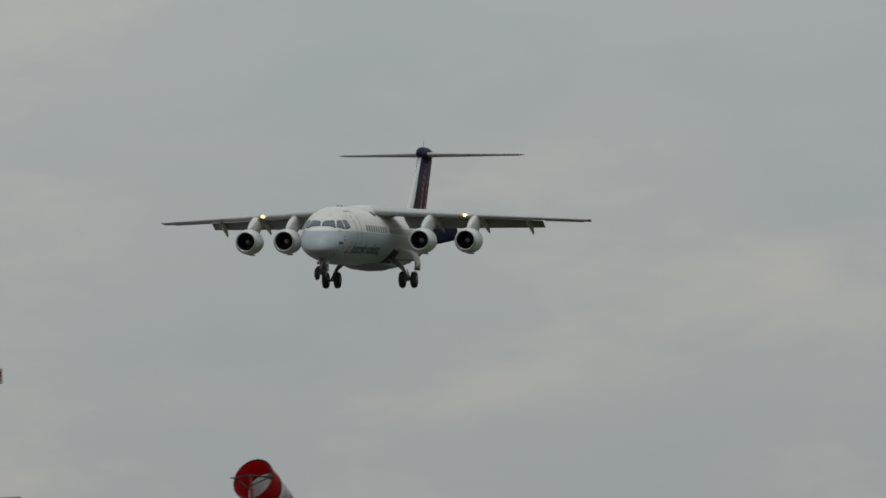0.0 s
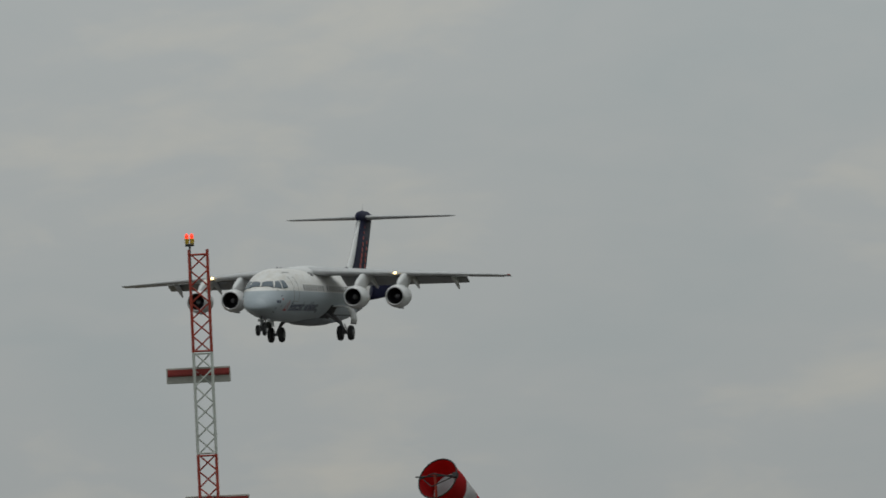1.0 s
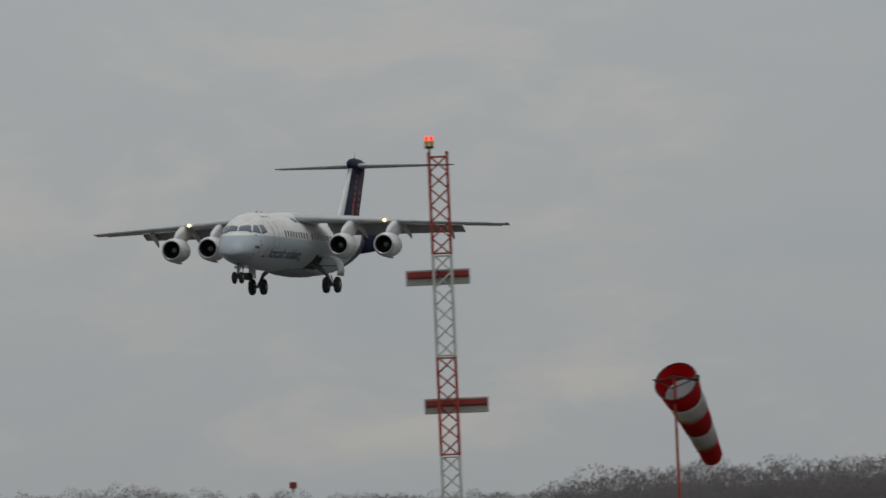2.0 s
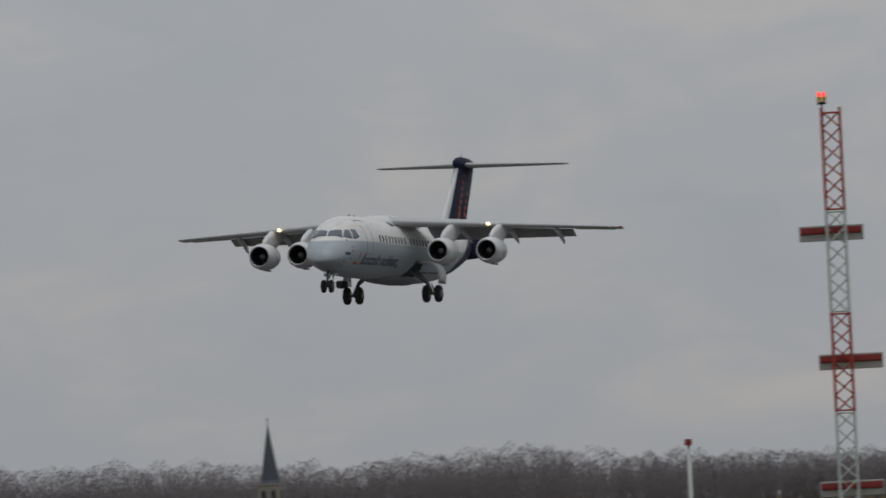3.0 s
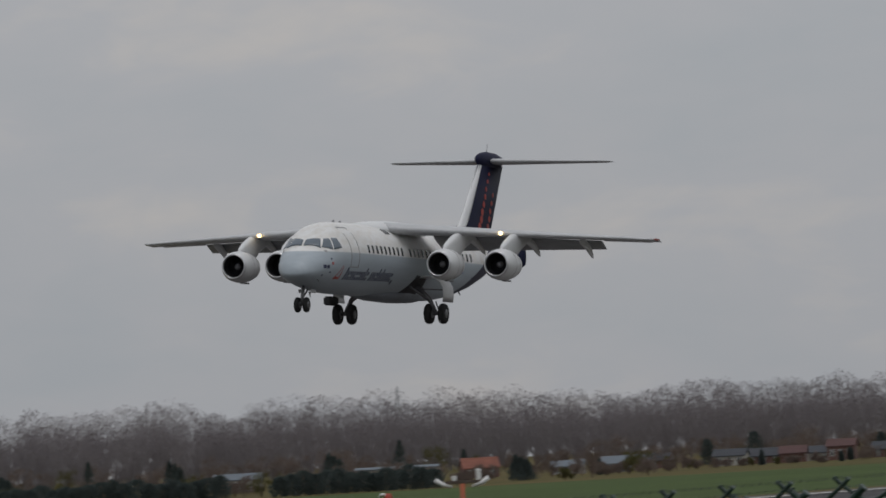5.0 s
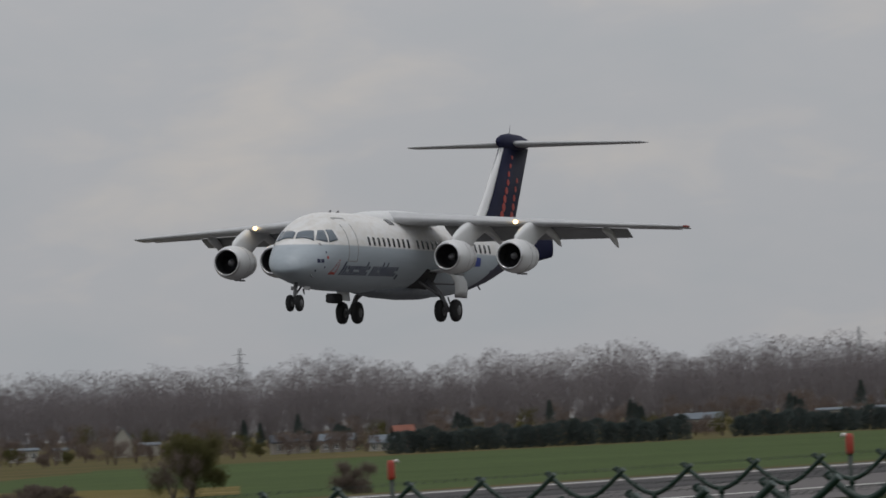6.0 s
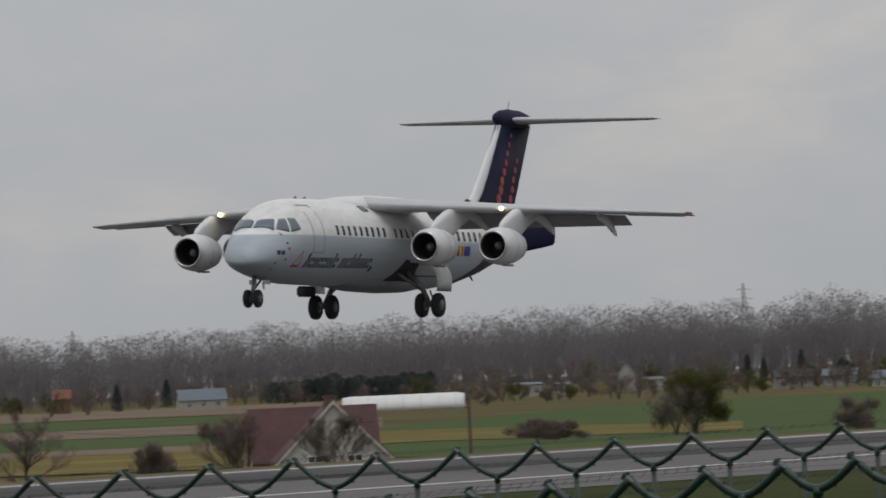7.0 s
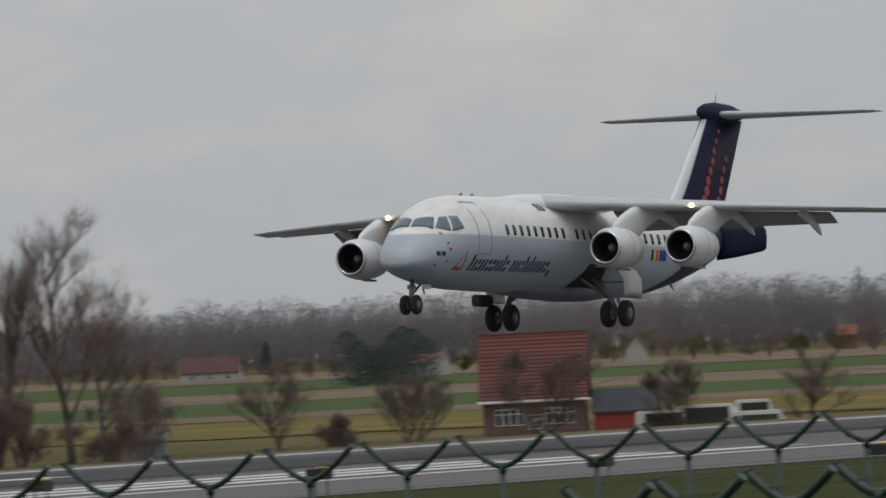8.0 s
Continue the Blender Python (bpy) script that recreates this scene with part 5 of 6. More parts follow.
# lower growth in front of the woods
rnd_scrub = random.Random(11)
for i in range(130):
    az = 14.6 + 11.6 * (i + rnd_scrub.random()) / 130
    kind = rnd_scrub.random()
    r = rnd_scrub.uniform(3020, 3480)
    h = rnd_scrub.uniform(3.5, 8.0)
    if kind < 0.07:
        conifer(az, r, h * 1.1, h * 0.55, i)
    elif kind < 0.38:
        shrub("budding_tree", az, r, h, h * 1.1, i, M_BUD, "small tree in pale yellow-green bud", 420, 0.42)
    else:
        shrub("bare_shrub", az, r, h, h * 1.2, i, M_TWIG, "leafless brown shrub at the wood edge", 420, 0.42)

# gardens before the far houses
for i in range(80):
    az = 16.9 + 4.7 * (i + rnd_scrub.random()) / 80
    h = rnd_scrub.uniform(2.4, 5.2)
    if rnd_scrub.random() < 0.25:
        shrub("budding_tree", az, rnd_scrub.uniform(2600, 2850), h, h * 1.1, 400 + i, M_BUD, "small tree in pale yellow-green bud", 420, 0.36)
    else:
        shrub("bare_shrub", az, rnd_scrub.uniform(2600, 2850), h, h * 1.3, 400 + i, M_TWIG, "leafless brown garden shrub", 420, 0.36)

# gardens and trees among the village houses
for i in range(84):
    az = 14.7 + 2.6 * (i + rnd_scrub.random()) / 84
    behind = i % 3 == 0
    h = rnd_scrub.uniform(3.6, 6.4) if behind else rnd_scrub.uniform(1.2, 3.0)
    r = rnd_scrub.uniform(2950, 3040) if behind else rnd_scrub.uniform(2770, 2835)
    kind = rnd_scrub.random()
    if kind < 0.16:
        conifer(az, r, h, h * 0.5, 900 + i, "dark garden conifer among the houses", kind < 0.08)
    elif kind < 0.34:
        shrub("budding_tree", az, r, h, h * 1.1, 500 + i, M_BUD, "small tree in pale yellow-green bud", 420, 0.30)
    else:
        shrub("bare_shrub", az, r, h, h * 1.4, 500 + i, M_TWIG, "leafless brown garden shrub", 420, 0.30)

# clipped dark conifer hedges beyond the green crop
for az0, az1, r, top in ((18.66, 19.78, 2510, 4.0), (17.86, 18.48, 2560, 3.8), (21.50, 22.12, 3350, 5.6)):
    n = int(math.radians(az1 - az0) * r / 1.9)
    for i in range(n):
        conifer(az0 + (az1 - az0) * (i + 0.5) / n, r + rnd_scrub.uniform(-4, 4), top * rnd_scrub.uniform(0.8, 1.12), rnd_scrub.uniform(3.2, 5.2), 200 + i, "dark conifer in a dense row", True)
for az, r, h, w in ((18.25, 2950, 6.5, 4.5), (18.85, 2900, 6.8, 3.2), (19.5, 2900, 6, 4.5), (17.55, 2700, 4.6, 3.5), (19.95, 2800, 5.0, 6.0), (20.1, 2900, 4.6, 4.0)):
    for k in range(3):
        conifer(az + 0.02 * (k - 1), r + 6 * k, h * (0.8 + 0.1 * k), w, int(az * 100) + k)
# a broad dark cedar group
for k in range(9):
    conifer(24.50 + 0.035 * k, 2500 + 9 * (k % 3), 7.5 + 2.2 * math.sin(k * 0.9), 6.5, 700 + k, "broad dark green cedar tree", True)

# the round budding bush near the crop and small thickets
shrub("budding_bush", 20.53, 1540, 7.6, 7.4, 21, M_BUD, "round bush in olive-green bud", 7500, 0.26)
shrub("budding_bush", 20.60, 1536, 5.6, 5.0, 22, M_TWIG, "bare bush behind a budding one", 1800, 0.20)
for az, r, h, w, s in ((21.12, 1520, 2.6, 5.2, 1), (21.04, 1540, 2.2, 4.0, 2), (22.56, 1080, 4.2, 3.8, 3), (24.82, 1085, 3.6, 3.4, 4), (19.92, 1400, 4.2, 4.0, 5), (25.56, 1090, 7.2, 7.2, 6), (25.68, 1080, 5.4, 5.6, 7), (26.10, 1105, 9.0, 4.6, 8), (26.22, 1100, 10.0, 4.6, 9), (26.02, 1110, 6.0, 4.0, 10)):
    shrub("bare_bush", az, r, h, w, 30 + s, M_TWIG, "dense leafless bush in dry grass", 2600, 0.22)

# bare trees behind the runway
for az, r, h, spread, s, mat, up, stems, label in (
        (25.83, 1150, 18.5, 1.0, 1, M_TWIG, 0.9, 1, "tall spreading bare poplar-like tree"), (26.12, 1140, 16.0, 0.55, 2, M_TWIG, 1.3, 1, "tall slim bare tree behind the runway"),
        (26.22, 1150, 15.0, 0.55, 12, M_TWIG, 1.3, 1, "tall slim bare tree behind the runway"), (25.70, 1170, 13.5, 0.9, 3, M_TWIG, 0.8, 1, "tall bare tree behind the runway"), (25.04, 1100, 9.2, 1.2, 4, M_TWIG, 0.35, 1, "spreading bare orchard tree"), (24.555, 1095, 7.6, 1.1, 5, M_TWIG, 0.6, 2, "bushy bare tree behind the runway"),
        (24.06, 1085, 9.2, 1.1, 6, M_TWIG, 0.5, 2, "bare reddish tree before a brick house"), (23.525, 1100, 7.4, 1.1, 7, M_TWIG, 0.5, 2, "bare tree beside parked vans"),
        (23.045, 1105, 8.2, 1.4, 8, M_TWIG, 0.3, 1, "spreading bare orchard tree"), (22.22, 985, 7.2, 1.1, 9, M_TWIG, 0.5, 2, "bare tree by a gabled house"),
        (21.87, 972, 6.2, 1.0, 10, M_TWIG, 0.5, 2, "bare tree before a pale gable"), (22.60, 1075, 4.6, 0.6, 11, M_TWIG, 0.6, 2, "small bare tree in dry grass")):
    p = spot(az, r)
    p.z = ground_z(p.x, p.y)
    bare_tree("bare_tree", p, h, spread, s, mat, label, 1.0, up, stems, 0.18 if up < 1 else 0.1)


# ---- buildings ----
def gabled(name, az, r, width, depth, eave, ridge, turn, wall, roof, label, along_view=True, windows=(), category="house", group="", over=0.25):
    """A house with a ridge roof. along_view: the ridge lies across the line of sight, else a gable faces the camera. windows: (x, z, w, h) on the facing side."""
    place = spot(az, r)
    place.z = ground_z(place.x, place.y)
    m = Matrix.Translation(place) @ Matrix.Rotation(radians(az + turn), 4, "Z")
    ob = empty(name, m, label, category, group)
    bm = bmesh.new()
    w, d = width / 2, depth
    if along_view:
        prism(bm, [(0, 0), (d, 0), (d, eave), (d / 2, ridge), (0, eave)], width, Matrix.Rotation(radians(90), 4, "Z"))
        slopes = (((-w - over, -over, eave - over * (ridge - eave) / (d / 2)), (w + over, -over, eave - over * (ridge - eave) / (d / 2)), (w + over, d / 2, ridge), (-w - over, d / 2, ridge)),
                  ((-w - over, d + over, eave - over * (ridge - eave) / (d / 2)), (w + over, d + over, eave - over * (ridge - eave) / (d / 2)), (w + over, d / 2, ridge), (-w - over, d / 2, ridge)))
    else:
        prism(bm, [(-w, 0), (w, 0), (w, eave), (0, ridge), (-w, eave)], depth, Matrix.Translation((0, d / 2, 0)))
        slopes = tuple(((s * (w + over), -over, eave - over * (ridge - eave) / w), (s * (w + over), d + over, eave - over * (ridge - eave) / w), (0, d + over, ridge), (0, -over, ridge)) for s in (-1, 1))
    part("wall", bm, wall, ob)
    for corners in slopes:
        bm = bmesh.new()
        low = [bm.verts.new(Vector(c) + Vector((0, 0, 0.03))) for c in corners]
        top = [bm.verts.new(Vector(c) + Vector((0, 0, 0.20))) for c in corners]
        bm.faces.new(low)
        bm.faces.new(top[::-1])
        for i in range(4):
            j = (i + 1) % 4
            bm.faces.new((low[i], low[j], top[j], top[i]))
        part("roof_slope", bm, roof, ob)
    for x, z, ww, hh in windows:
        bm = soft_box((x - ww / 2, -0.06, z - hh / 2), (x + ww / 2, 0.05, z + hh / 2), 0.015, 1)
        win = part("window", bm, M_FRAME, ob, "white framed window")
        n = max(1, round(ww / 0.55))
        for k in range(n):
            a = x - ww / 2 + ww * k / n
            for z0, z1 in ((z - hh / 2 + 0.06, z + hh * 0.16), (z + hh * 0.16 + 0.05, z + hh / 2 - 0.05)):
                bm = bmesh.new()
                box(bm, (a + 0.05, -0.075, z0), (a + ww / n - 0.05, -0.062, z1))
                part("pane", bm, M_WINDOW, win)
    return ob


def chimney(parent, x, y, z0, z1, mat, w=0.3):
    bm = soft_box((x - w, y - w, z0), (x + w, y + w, z1), 0.02, 1)
    part("chimney", bm, mat, parent)
    bm = soft_box((x - w - 0.05, y - w - 0.05, z1 + 0.004), (x + w + 0.05, y + w + 0.05, z1 + 0.12), 0.02, 1)
    part("chimney_cap", bm, mat, parent)


# brick house with the steep red roof
house = gabled("brick_house", 24.09, 1150, 7.7, 8.2, 3.6, 8.2, -2, M_BRICK, M_TILEDARK, "red brick house with a steep red tiled roof",
               windows=((-1.85, 2.15, 2.2, 1.25), (1.95, 2.15, 2.2, 1.25), (0.05, 1.75, 0.9, 1.1)), over=0.3)
for k in range(17):
    u0, u1 = k / 17, (k + 1) / 17
    bm = bmesh.new()
    y0, z0 = -0.35 + 4.45 * u0, 3.25 + 4.95 * u0
    y1, z1 = -0.35 + 4.45 * u1, 3.25 + 4.95 * u1
    for i in range(24):
        x0 = -4.1 + 8.2 * i / 24
        rings = []
        for x, lift in ((x0 + 0.01, 0.22), (x0 + 0.09, 0.285), (x0 + 0.20, 0.285), (x0 + 0.33, 0.22)):
            rings.append([Vector((x, y0, z0 + lift + 0.05)), Vector((x, y1 + 0.05, z1 + lift - 0.01)), Vector((x, y1 + 0.05, z1 + 0.19)), Vector((x, y0, z0 + 0.19))])
        loft(bm, rings)
    part("tile_course", bm, M_TILE, house, "course of red clay pantiles")
bm = soft_box((-4.25, -0.55, 3.22), (4.25, -0.30, 3.42), 0.03, 1)
part("gutter_board", bm, M_FRAME, house, "white gutter board")
bm = soft_box((-4.15, 3.95, 8.28), (4.15, 4.25, 8.50), 0.06, 2)
part("ridge_tiles", bm, M_TILE, house)
gabled("brick_annex", 23.75, 1150, 4.7, 4.5, 2.2, 3.75, -2, M_BRICKRED, M_SLATE, "low red painted annex under a dark slate roof", over=0.15)
shed = gabled("garden_shed", 25.55, 1120, 2.6, 2.2, 2.0, 2.5, 0, M_STEELBLUE, M_STEELBLUE, "pale blue-grey garden shed", category="shed")

# pale gabled house with dark red roof, and its cross wing
house = gabled("gabled_house", 21.885, 1000, 7.6, 9.0, 2.2, 5.9, 3, M_RENDER, M_TILEDARK, "pale rendered gable house with a dark red roof", False,
               windows=((-1.3, 1.9, 1.0, 1.3), (1.3, 1.9, 1.0, 1.3)), over=0.18)
chimney(house, -0.1, 2.0, 5.2, 6.35, M_BRICK, 0.42)
for s in (-1, 1):
    bm = bmesh.new()
    prism(bm, [(s * 3.98, 1.86), (s * 4.02, 2.06), (0, 6.14), (0, 5.92)], 0.08, Matrix.Translation((0, -0.22, 0)))
    part("verge_board", bm, M_RENDER, house)
gabled("gabled_house_wing", 21.955, 1009, 8.2, 6.0, 2.3, 5.7, 3, M_RENDER, M_TILEDARK, "side wing under a dark red tile roof", over=0.2)


def make_tunnel():
    place = spot(21.62, 2590)
    place.z = ground_z(place.x, place.y)
    ob = empty("polytunnel", Matrix.Translation(place) @ Matrix.Rotation(radians(21.6), 4, "Z"), "long white film-covered growing tunnel", "greenhouse")
    bm = bmesh.new()
    rings = []
    for i in range(15):
        x = -10.4 + 20.8 * i / 14
        k = 1.0 if 0 < i < 14 else 0.93
        rings.append([Vector((x, 3.6 * k * math.cos(math.pi * j / 14), 2.75 * k * math.sin(math.pi * j / 14) ** 0.75 * (1.0 if i % 2 else 0.985))) for j in range(15)])
    loft(bm, rings)
    part("film_cover", bm, M_FILM, ob, "", True)
    for i in range(1, 14, 2):
        x = -10.4 + 20.8 * i / 14
        bm = bmesh.new()
        tube(bm, [(x, 3.62 * math.cos(math.pi * j / 14), 2.77 * math.sin(math.pi * j / 14) ** 0.75) for j in range(15)], 0.03, 4)
        part("hoop", bm, M_AERIALGREY, ob)


make_tunnel()


def make_church():
    place = spot(15.76, 3000)
    place.z = ground_z(place.x, place.y)
    ob = empty("church", Matrix.Translation(place) @ Matrix.Rotation(radians(15.8 - 12), 4, "Z"), "grey stone village church with a slender slate spire", "church")
    up = -PLAIN
    bm = soft_box((-2.15, -2.15, 0), (2.15, 2.15, 6.2 + up), 0.1, 1)
    part("tower", bm, M_STONE, ob)
    bm = soft_box((-2.28, -2.28, 6.2 + up), (2.28, 2.28, 6.45 + up), 0.05, 1)
    part("cornice", bm, M_STONE, ob)
    bm = bmesh.new()
    lathe(bm, [(6.45 + up, 2.25), (7.1 + up, 1.88), (9.5 + up, 1.5), (13.5 + up, 0.82), (18.2 + up, 0.06)], "Z", 8)
    part("spire", bm, M_SPIRE, ob, "dark slate spire")
    bm = bmesh.new()
    tube(bm, [(0, 0, 18.1 + up), (0, 0, 19.6 + up)], 0.07, 5)
    tube(bm, [(-0.4, 0, 19.1 + up), (0.4, 0, 19.1 + up)], 0.06, 5)
    part("cross", bm, M_STRUT, ob)
    # belfry openings: dark shapes on the wall, inner shade given by colour
    for x in (-1.0, 1.0):
        for face in range(4):
            bm = bmesh.new()
            prism(bm, [(x - 0.45, 3.6 + up), (x + 0.45, 3.6 + up), (x + 0.45, 4.8 + up), (x, 5.4 + up), (x - 0.45, 4.8 + up)], 0.12, Matrix.Rotation(math.pi / 2 * face, 4, "Z") @ Matrix.Translation((0, -2.15, 0)))
            part("belfry_opening", bm, M_BAY, ob)
    bm = bmesh.new()
    prism(bm, [(-4.4, 0), (4.4, 0), (4.4, 3.0), (0, 7.4), (-4.4, 3.0)], 16, Matrix.Translation((-6.5, -3.0, 0)))
    part("nave", bm, M_STONE, ob)
    for s in (-1, 1):
        bm = bmesh.new()
        a = [(-6.5 + s * 4.8, -11.2, 2.7), (-6.5 + s * 4.8, 5.2, 2.7), (-6.5, 5.2, 7.55), (-6.5, -11.2, 7.55)]
        low, top = [bm.verts.new(p) for p in a], [bm.verts.new((p[0], p[1], p[2] + 0.2)) for p in a]
        bm.faces.new(low)
        bm.faces.new(top)
        for i in range(4):
            bm.faces.new((low[i], low[(i + 1) % 4], top[(i + 1) % 4], top[i]))
        part("nave_roof", bm, M_SLATE, ob)
    bm = bmesh.new()
    prism(bm, [(-9.0, 0.0), (9.0, 0), (9.0, 3.0), (6, 6.4), (-6, 6.4), (-9.0, 3.0)], 6.5, Matrix.Translation((-1.0, 4.8, 0)))
    part("transept", bm, M_SLATE, ob)


make_church()

VILLAGE = "houses of the village"
for az, r, w, dep, eave, ridge, wall, roof, face, label in (
        (16.77, 2900, 6.0, 8, 3.2, 5.2, M_CREAM, M_SLATE, True, "white village house with a dark roof"), (16.64, 2930, 7.0, 8, 2.4, 4.8, M_BRICK, M_SLATE, True, "village house under slate"),
        (16.53, 2890, 5.0, 8, 3.0, 5.2, M_BRICK, M_TILEDARK, True, "dark brick village house"), (16.45, 2920, 7.0, 8, 2.6, 4.6, M_STONE, M_SLATE, True, "grey roofed village house"),
        (16.35, 2880, 5.2, 8, 4.6, 6.6, M_BRICK, M_TILEDARK, True, "tall dark red brick house"), (16.17, 2910, 6.5, 8, 2.6, 5.0, M_BRICK, M_SLATE, True, "village house under slate"),
        (16.04, 2890, 6.0, 8, 2.5, 5.2, M_CREAM, M_SLATE, False, "white gabled village house"), (15.99, 2940, 8.0, 8, 3.8, 6.2, M_BRICK, M_ORANGETILE, True, "village house with an orange tiled roof"),
        (15.86, 2900, 9.0, 8, 3.0, 6.0, M_BRICK, M_SLATE, True, "long brick house under slate"), (15.70, 2890, 8.2, 8, 3.2, 6.2, M_BRICK, M_TILEDARK, True, "red brick house with a red roof"),
        (15.50, 2840, 9.5, 8, 3.2, 6.8, M_CREAM, M_SLATE, True, "cream house with a long slate roof"), (15.34, 2860, 8.0, 8, 4.4, 7.2, M_BRICK, M_SLATE, True, "house with a blue-grey panelled roof"),
        (15.27, 2870, 5.0, 8, 4.0, 7.0, M_BRICK, M_ORANGETILE, True, "village house with an orange roof"), (15.17, 2840, 6.5, 8, 4.0, 7.2, M_CREAM, M_SLATE, True, "cream house under slate"),
        (17.05, 2980, 7, 8, 2.6, 4.8, M_BRICK, M_SLATE, True, "village house under slate"), (17.20, 2900, 5.0, 8, 2.8, 5.0, M_STEELBLUE, M_STEELBLUE, True, "blue-grey sheet-metal shed among houses"),
        (17.38, 2920, 6, 7, 2.6, 4.4, M_STONE, M_STEELBLUE, True, "low house with a pale roof"), (17.70, 3000, 7.0, 8, 2.4, 4.8, M_BRICK, M_ORANGETILE, True, "village house with an orange roof"),
        (14.95, 2880, 8, 8, 3.4, 6.4, M_BRICK, M_TILEDARK, True, "red brick village house"), (14.75, 2900, 8, 8, 3.4, 6.4, M_BRICK, M_SLATE, True, "village house under slate"),
        (18.02, 2960, 16.0, 8, 3.4, 3.9, M_CREAM, M_STEELBLUE, True, "long low pale building with a flat roof"), (18.62, 2960, 9.0, 8, 2.8, 4.2, M_STONE, M_STEELBLUE, True, "low house with a pale roof"),
        (19.80, 2700, 5.5, 7, 1.8, 3.4, M_CREAM, M_STEELBLUE, True, "low pale farm building on the plain"), (19.72, 2760, 3.5, 7, 3.6, 5.2, M_BRICK, M_ORANGETILE, True, "small house with an orange roof"),
        (19.98, 2760, 6.0, 7, 2.6, 4.0, M_STONE, M_STEELBLUE, True, "low pale farm building on the plain"), (20.15, 2800, 7.0, 7, 2.6, 4.2, M_STONE, M_SLATE, True, "low grey farm house on the plain"),
        (21.15, 3050, 5.6, 7, 2.8, 3.3, M_CREAM, M_STEELBLUE, True, "long low white building"), (21.02, 3030, 2.6, 5, 2.6, 3.0, M_CREAM, M_STEELBLUE, True, "small white outbuilding on the plain"),
        (20.78, 3060, 3.4, 6, 4.6, 7.4, M_CREAM, M_STEELBLUE, False, "white gabled house with a blue-grey roof"), (20.68, 3080, 4.0, 6, 2.6, 3.2, M_CREAM, M_STEELBLUE, True, "small white outbuilding on the plain"),
        (22.37, 3250, 10.0, 10, 2.2, 5.0, M_CREAM, M_STEELBLUE, True, "farmhouse with a blue-grey hipped roof"), (22.90, 3300, 3.6, 7, 4.0, 6.4, M_BRICK, M_ORANGETILE, True, "orange roofed house among trees"),
        (23.70, 3100, 4.0, 7, 3.4, 6.4, M_CREAM, M_ORANGETILE, False, "white house with an orange roof"), (25.30, 3150, 12.0, 9, 2.4, 6.2, M_CREAM, M_TILEDARK, True, "long white farmhouse with a brown roof"),
        (24.50, 2900, 7.0, 8, 3.0, 5.0, M_CREAM, M_ORANGETILE, True, "farmhouse with an orange roof"), (24.43, 2898, 3.0, 6, 3.6, 6.2, M_CREAM, M_ORANGETILE, False, "white gable of a farmhouse"),
        (24.72, 2950, 2.4, 4, 2.2, 3.0, M_CREAM, M_STEELBLUE, True, "small white outbuilding on the plain")):
    eave, ridge = (eave * 0.56, ridge * 0.58) if az < 17.5 else (eave * 0.8, ridge * 0.8)
    wins = [(w * (k - 1) / 3.2, eave * 0.55, 0.9, 1.2) for k in range(3)] if w > 5 and face else []
    gabled("village_house", az, r, w, dep, eave, ridge, 6 * math.sin(az * 31), wall, roof, label, face, wins, "house", VILLAGE)


# ---- vehicles behind the runway ----
def make_van(az, r, turn, length, height, dark, label):
    p = spot(az, r)
    p.z = ground_z(p.x, p.y)
    ob = empty("parked_van", Matrix.Translation(p) @ Matrix.Rotation(radians(az + turn), 4, "Z"), label, "van", "vehicles parked by the house")
    h = height
    bm = bmesh.new()
    prism(bm, [(-length / 2, 0.3), (length / 2, 0.3), (length / 2, h * 0.52), (length * 0.36, h * 0.62), (length * 0.24, h), (-length / 2 + 0.08, h), (-length / 2, h - 0.15)], 1.9, Matrix.Translation((0, 0.95, 0)))
    bmesh.ops.bevel(bm, geom=bm.edges[:], offset=0.06, segments=2, affect="EDGES")
    body = part("body", bm, M_VAN, ob)
    if dark:
        bm = bmesh.new()
        box(bm, (-length * 0.38, -0.03, h * 0.3), (length * 0.22, -0.005, h * 0.92))
        part("side_panel", bm, M_BLACK, body, "dark side panel")
    else:
        bm = bmesh.new()
        box(bm, (-length * 0.40, -0.02, h * 0.60), (length * 0.22, -0.004, h * 0.86))
        part("side_glass", bm, M_WINDOW, body)
    for x in (-length * 0.32, length * 0.32):
        bm = bmesh.new()
        lathe(bm, [(-0.06, 0.15), (-0.08, 0.3), (0.1, 0.32), (0.12, 0.2)], "Y", 16, Matrix.Translation((x, 0.05, 0.31)))
        part("wheel", bm, M_TYRE, ob)


make_van(23.585, 1100, 4, 4.6, 2.45, True, "pale box van with a dark side panel")
make_van(23.42, 1100, -3, 5.2, 2.75, True, "white box trailer with a dark side panel")
make_van(23.25, 1108, 0, 3.4, 2.9, True, "pale box trailer behind a white van")
make_van(23.225, 1098, 0, 4.4, 2.15, False, "white delivery van parked on the grass")


# ---- poles, cables and pylons ----
def make_cable_pole(az, r, h):
    p = spot(az, r)
    p.z = ground_z(p.x, p.y)
    ob = empty("utility_pole", Matrix.Translation(p), "weathered wooden utility pole with an orange cap", "pole")
    bm = bmesh.new()
    tube(bm, [(0, 0, -0.2), (0, 0, h)], [0.18, 0.13], 10)
    part("pole", bm, M_TIMBER, ob)
    bm = bmesh.new()
    tube(bm, [(-0.35, 0, h - 0.75), (0.1, 0, h - 0.55)], 0.10, 8)
    part("insulator", bm, M_ORANGE, ob, "orange insulator")
    return p + Vector((0, 0, h - 0.6))


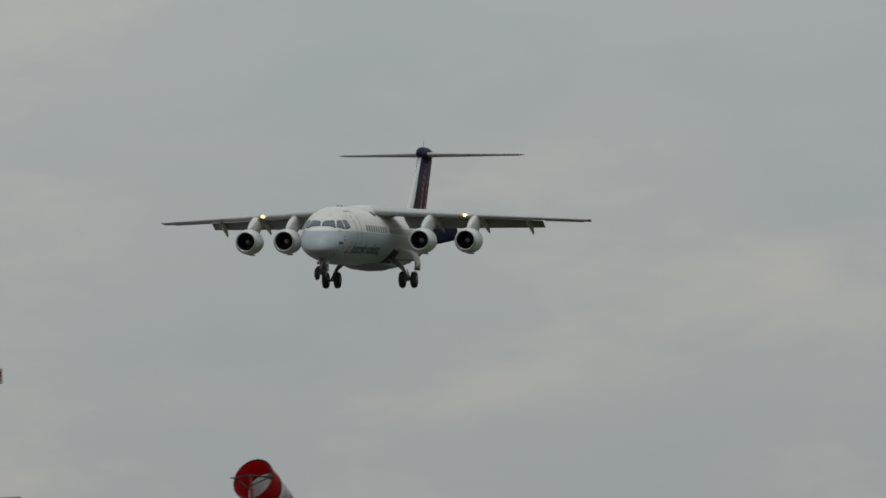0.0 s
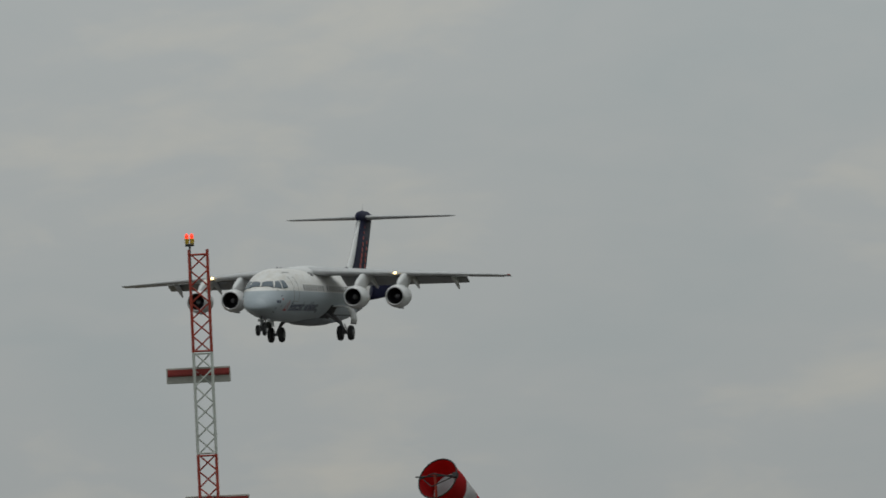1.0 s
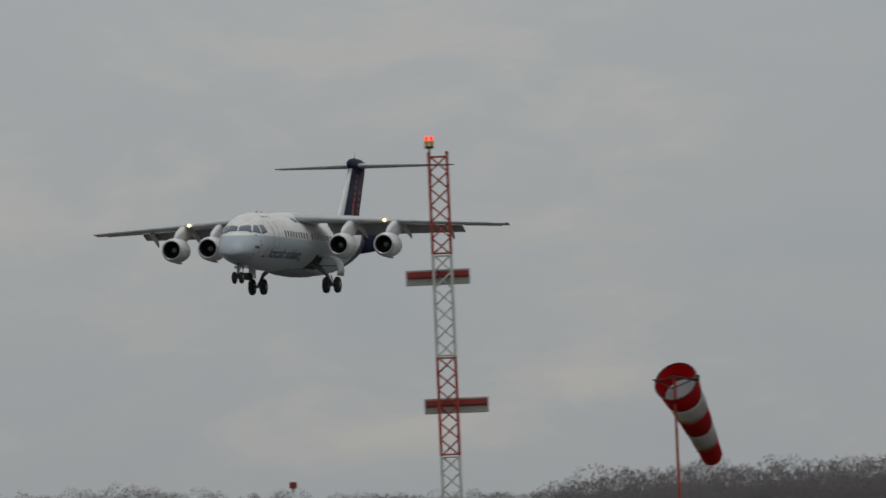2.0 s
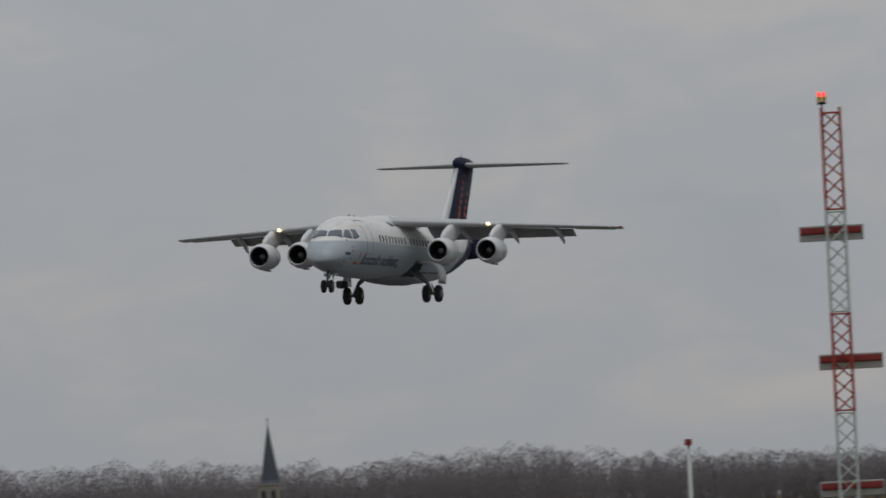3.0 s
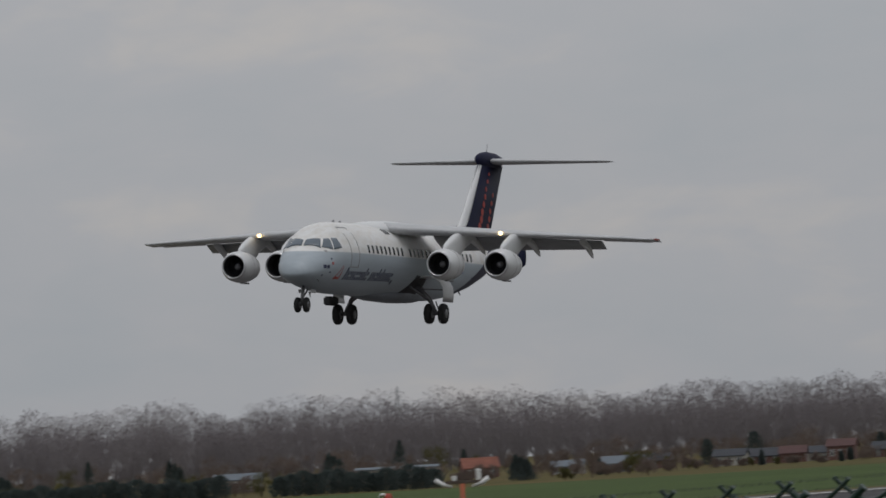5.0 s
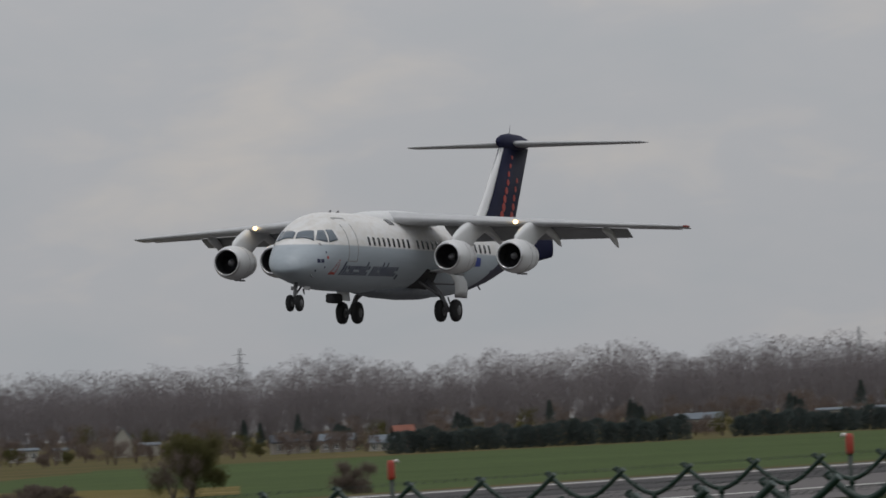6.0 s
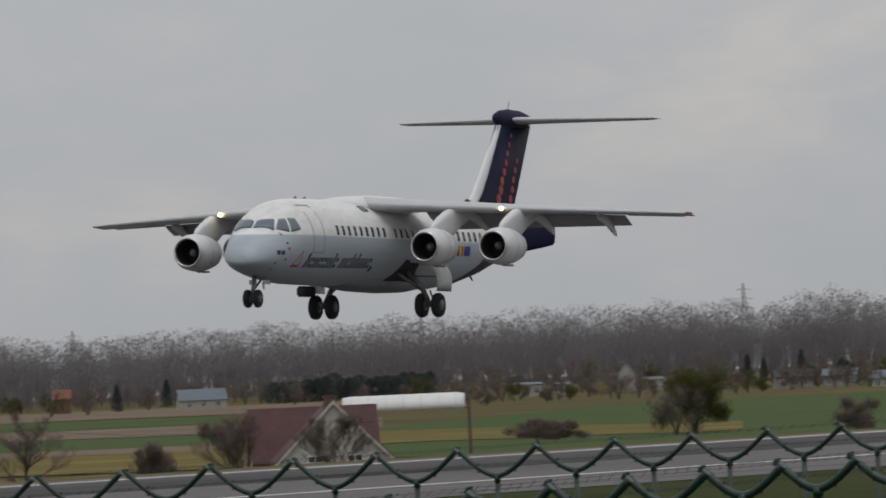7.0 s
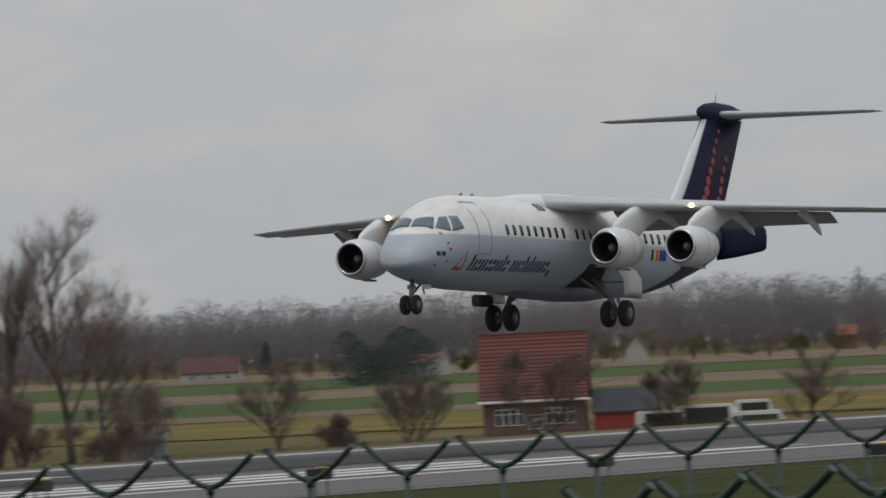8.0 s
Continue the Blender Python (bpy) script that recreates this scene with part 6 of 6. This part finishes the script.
def cable(a, b, sag, name="overhead_cable"):
    bm = bmesh.new()
    tube(bm, [a.lerp(b, k / 12) - Vector((0, 0, sag * 4 * (k / 12) * (1 - k / 12))) for k in range(13)], 0.022, 4)
    tagged(part(name, bm, M_BLACK), "thin dark overhead cable", "cable", "overhead cables")


pole_top = make_cable_pole(21.375, 1300, 5.4)
eaves = spot(21.72, 1004, 0.6)
cable(pole_top, eaves, 0.5)
mid_post = spot(23.48, 1180, 1.9)
cable(eaves, mid_post, 1.2)
cable(mid_post, spot(24.02, 1156, -0.6), 0.4)


def make_pylon(az, top_off):
    r = 4300
    p = spot(az, r, PLAIN)
    h = 4.8 - top_off * r / 27000 - PLAIN
    ob = empty("power_pylon", Matrix.Translation(p), "faint grey lattice power pylon", "pylon", "power pylons on the horizon")
    bm = bmesh.new()
    legs = [(-1, -1), (1, -1), (1, 1), (-1, 1)]
    for x, y in legs:
        tube(bm, [(x * 2.2, y * 2.2, 0), (x * 0.5, y * 0.5, h * 0.7), (x * 0.15, y * 0.15, h)], [0.14, 0.11, 0.07], 4)
    for k in range(9):
        z0, z1 = h * k / 10, h * (k + 1) / 10
        s0, s1 = 2.2 - 2.0 * k / 10, 2.2 - 2.0 * (k + 1) / 10
        for i in range(4):
            a, b = legs[i], legs[(i + 1) % 4]
            tube(bm, [(a[0] * s0, a[1] * s0, z0), (b[0] * s1, b[1] * s1, z1)], 0.05, 3)
    part("lattice", bm, M_PYLON, ob)
    for z, w in ((0.72, 3.4), (0.82, 2.8), (0.92, 2.2)):
        bm = bmesh.new()
        tube(bm, [(-w, 0, h * z), (0, 0, h * z + 0.5), (w, 0, h * z)], 0.10, 4)
        part("cross_arm", bm, M_PYLON, ob)


for az, off in ((20.326, -101), (21.54, -80), (22.13, -66), (22.85, -70), (13.76, -28), (18.0, -86), (25.1, -62)):
    make_pylon(az, off)


# ---- what moves ----
def motions():
    # time, place between the main wheels, nose up, left wing down, in degrees
    flight = [
        (0.0, -187.71, 893.35, 23.38),
        (0.2, -200.10, 925.21, 23.33),
        (0.4, -214.77, 968.04, 23.51),
        (0.6, -226.72, 999.58, 23.50),
        (1.0, -228.48, 975.68, 22.31),
        (1.2, -228.30, 961.47, 21.59),
        (2.3, -228.20, 884.25, 17.92),
        (2.5, -228.30, 870.38, 17.44),
        (3.1, -228.16, 829.25, 15.33),
        (3.5, -228.25, 802.09, 14.40),
        (4.2, -228.30, 755.17, 12.47),
        (5.3, -228.46, 682.94, 10.04),
        (5.5, -228.57, 669.98, 9.60),
        (6.5, -228.72, 606.21, 7.73),
        (7.0, -228.81, 574.89, 6.85),
        (7.2, -228.09, 562.78, 6.49),
        (7.5, -228.30, 544.21, 5.98),
        (7.6, -228.24, 538.10, 5.73),
        (7.8, -228.33, 525.84, 5.34),
        (8.0, -228.44, 513.64, 4.96)
    ]
    nose = [(0.0, 0.7), (0.5, 0.5), (1.0, 0.4), (1.2, 0.9), (2.3, 1.8), (3.5, 2.1), (5.3, 2.4), (6.5, 1.9), (7.2, 1.8), (7.6, 1.9), (8.0, 2.6)]
    bank = [(0.0, 2.3), (0.5, 1.5), (1.0, 1.1), (2.3, 1.1), (3.1, 1.4), (3.5, 2.2), (4.2, 3.0), (5.3, 2.2), (5.5, 1.5), (6.5, 1.6), (7.0, 1.4), (7.5, 0.6), (8.0, 0.5)]
    rows = []
    for t, x, y, z in flight:
        turn = Matrix.Rotation(radians(-90 - 2.1), 4, "Z") @ Matrix.Rotation(radians(-along(nose, t)), 4, "Y") @ Matrix.Rotation(radians(-along(bank, t)), 4, "X")
        rows.append((t, Matrix.Translation((x, y, z)) @ turn))
    walk(airliner, rows)
    # the sock swings on its hoop: heading and droop of its tail, in degrees
    swing = [(0.0, 72, 27), (0.5, 70, 28), (1.2, 71, 28), (2.3, 86, 33), (5.0, 80, 31), (8.0, 76, 30)]
    at = SOCK_AT + Vector((0, 0, 7.62))
    walk(windsock, [(t, Matrix.Translation(at) @ Matrix.Rotation(radians(h), 4, "Z") @ Matrix.Rotation(radians(d), 4, "Y")) for t, h, d in swing])


motions()
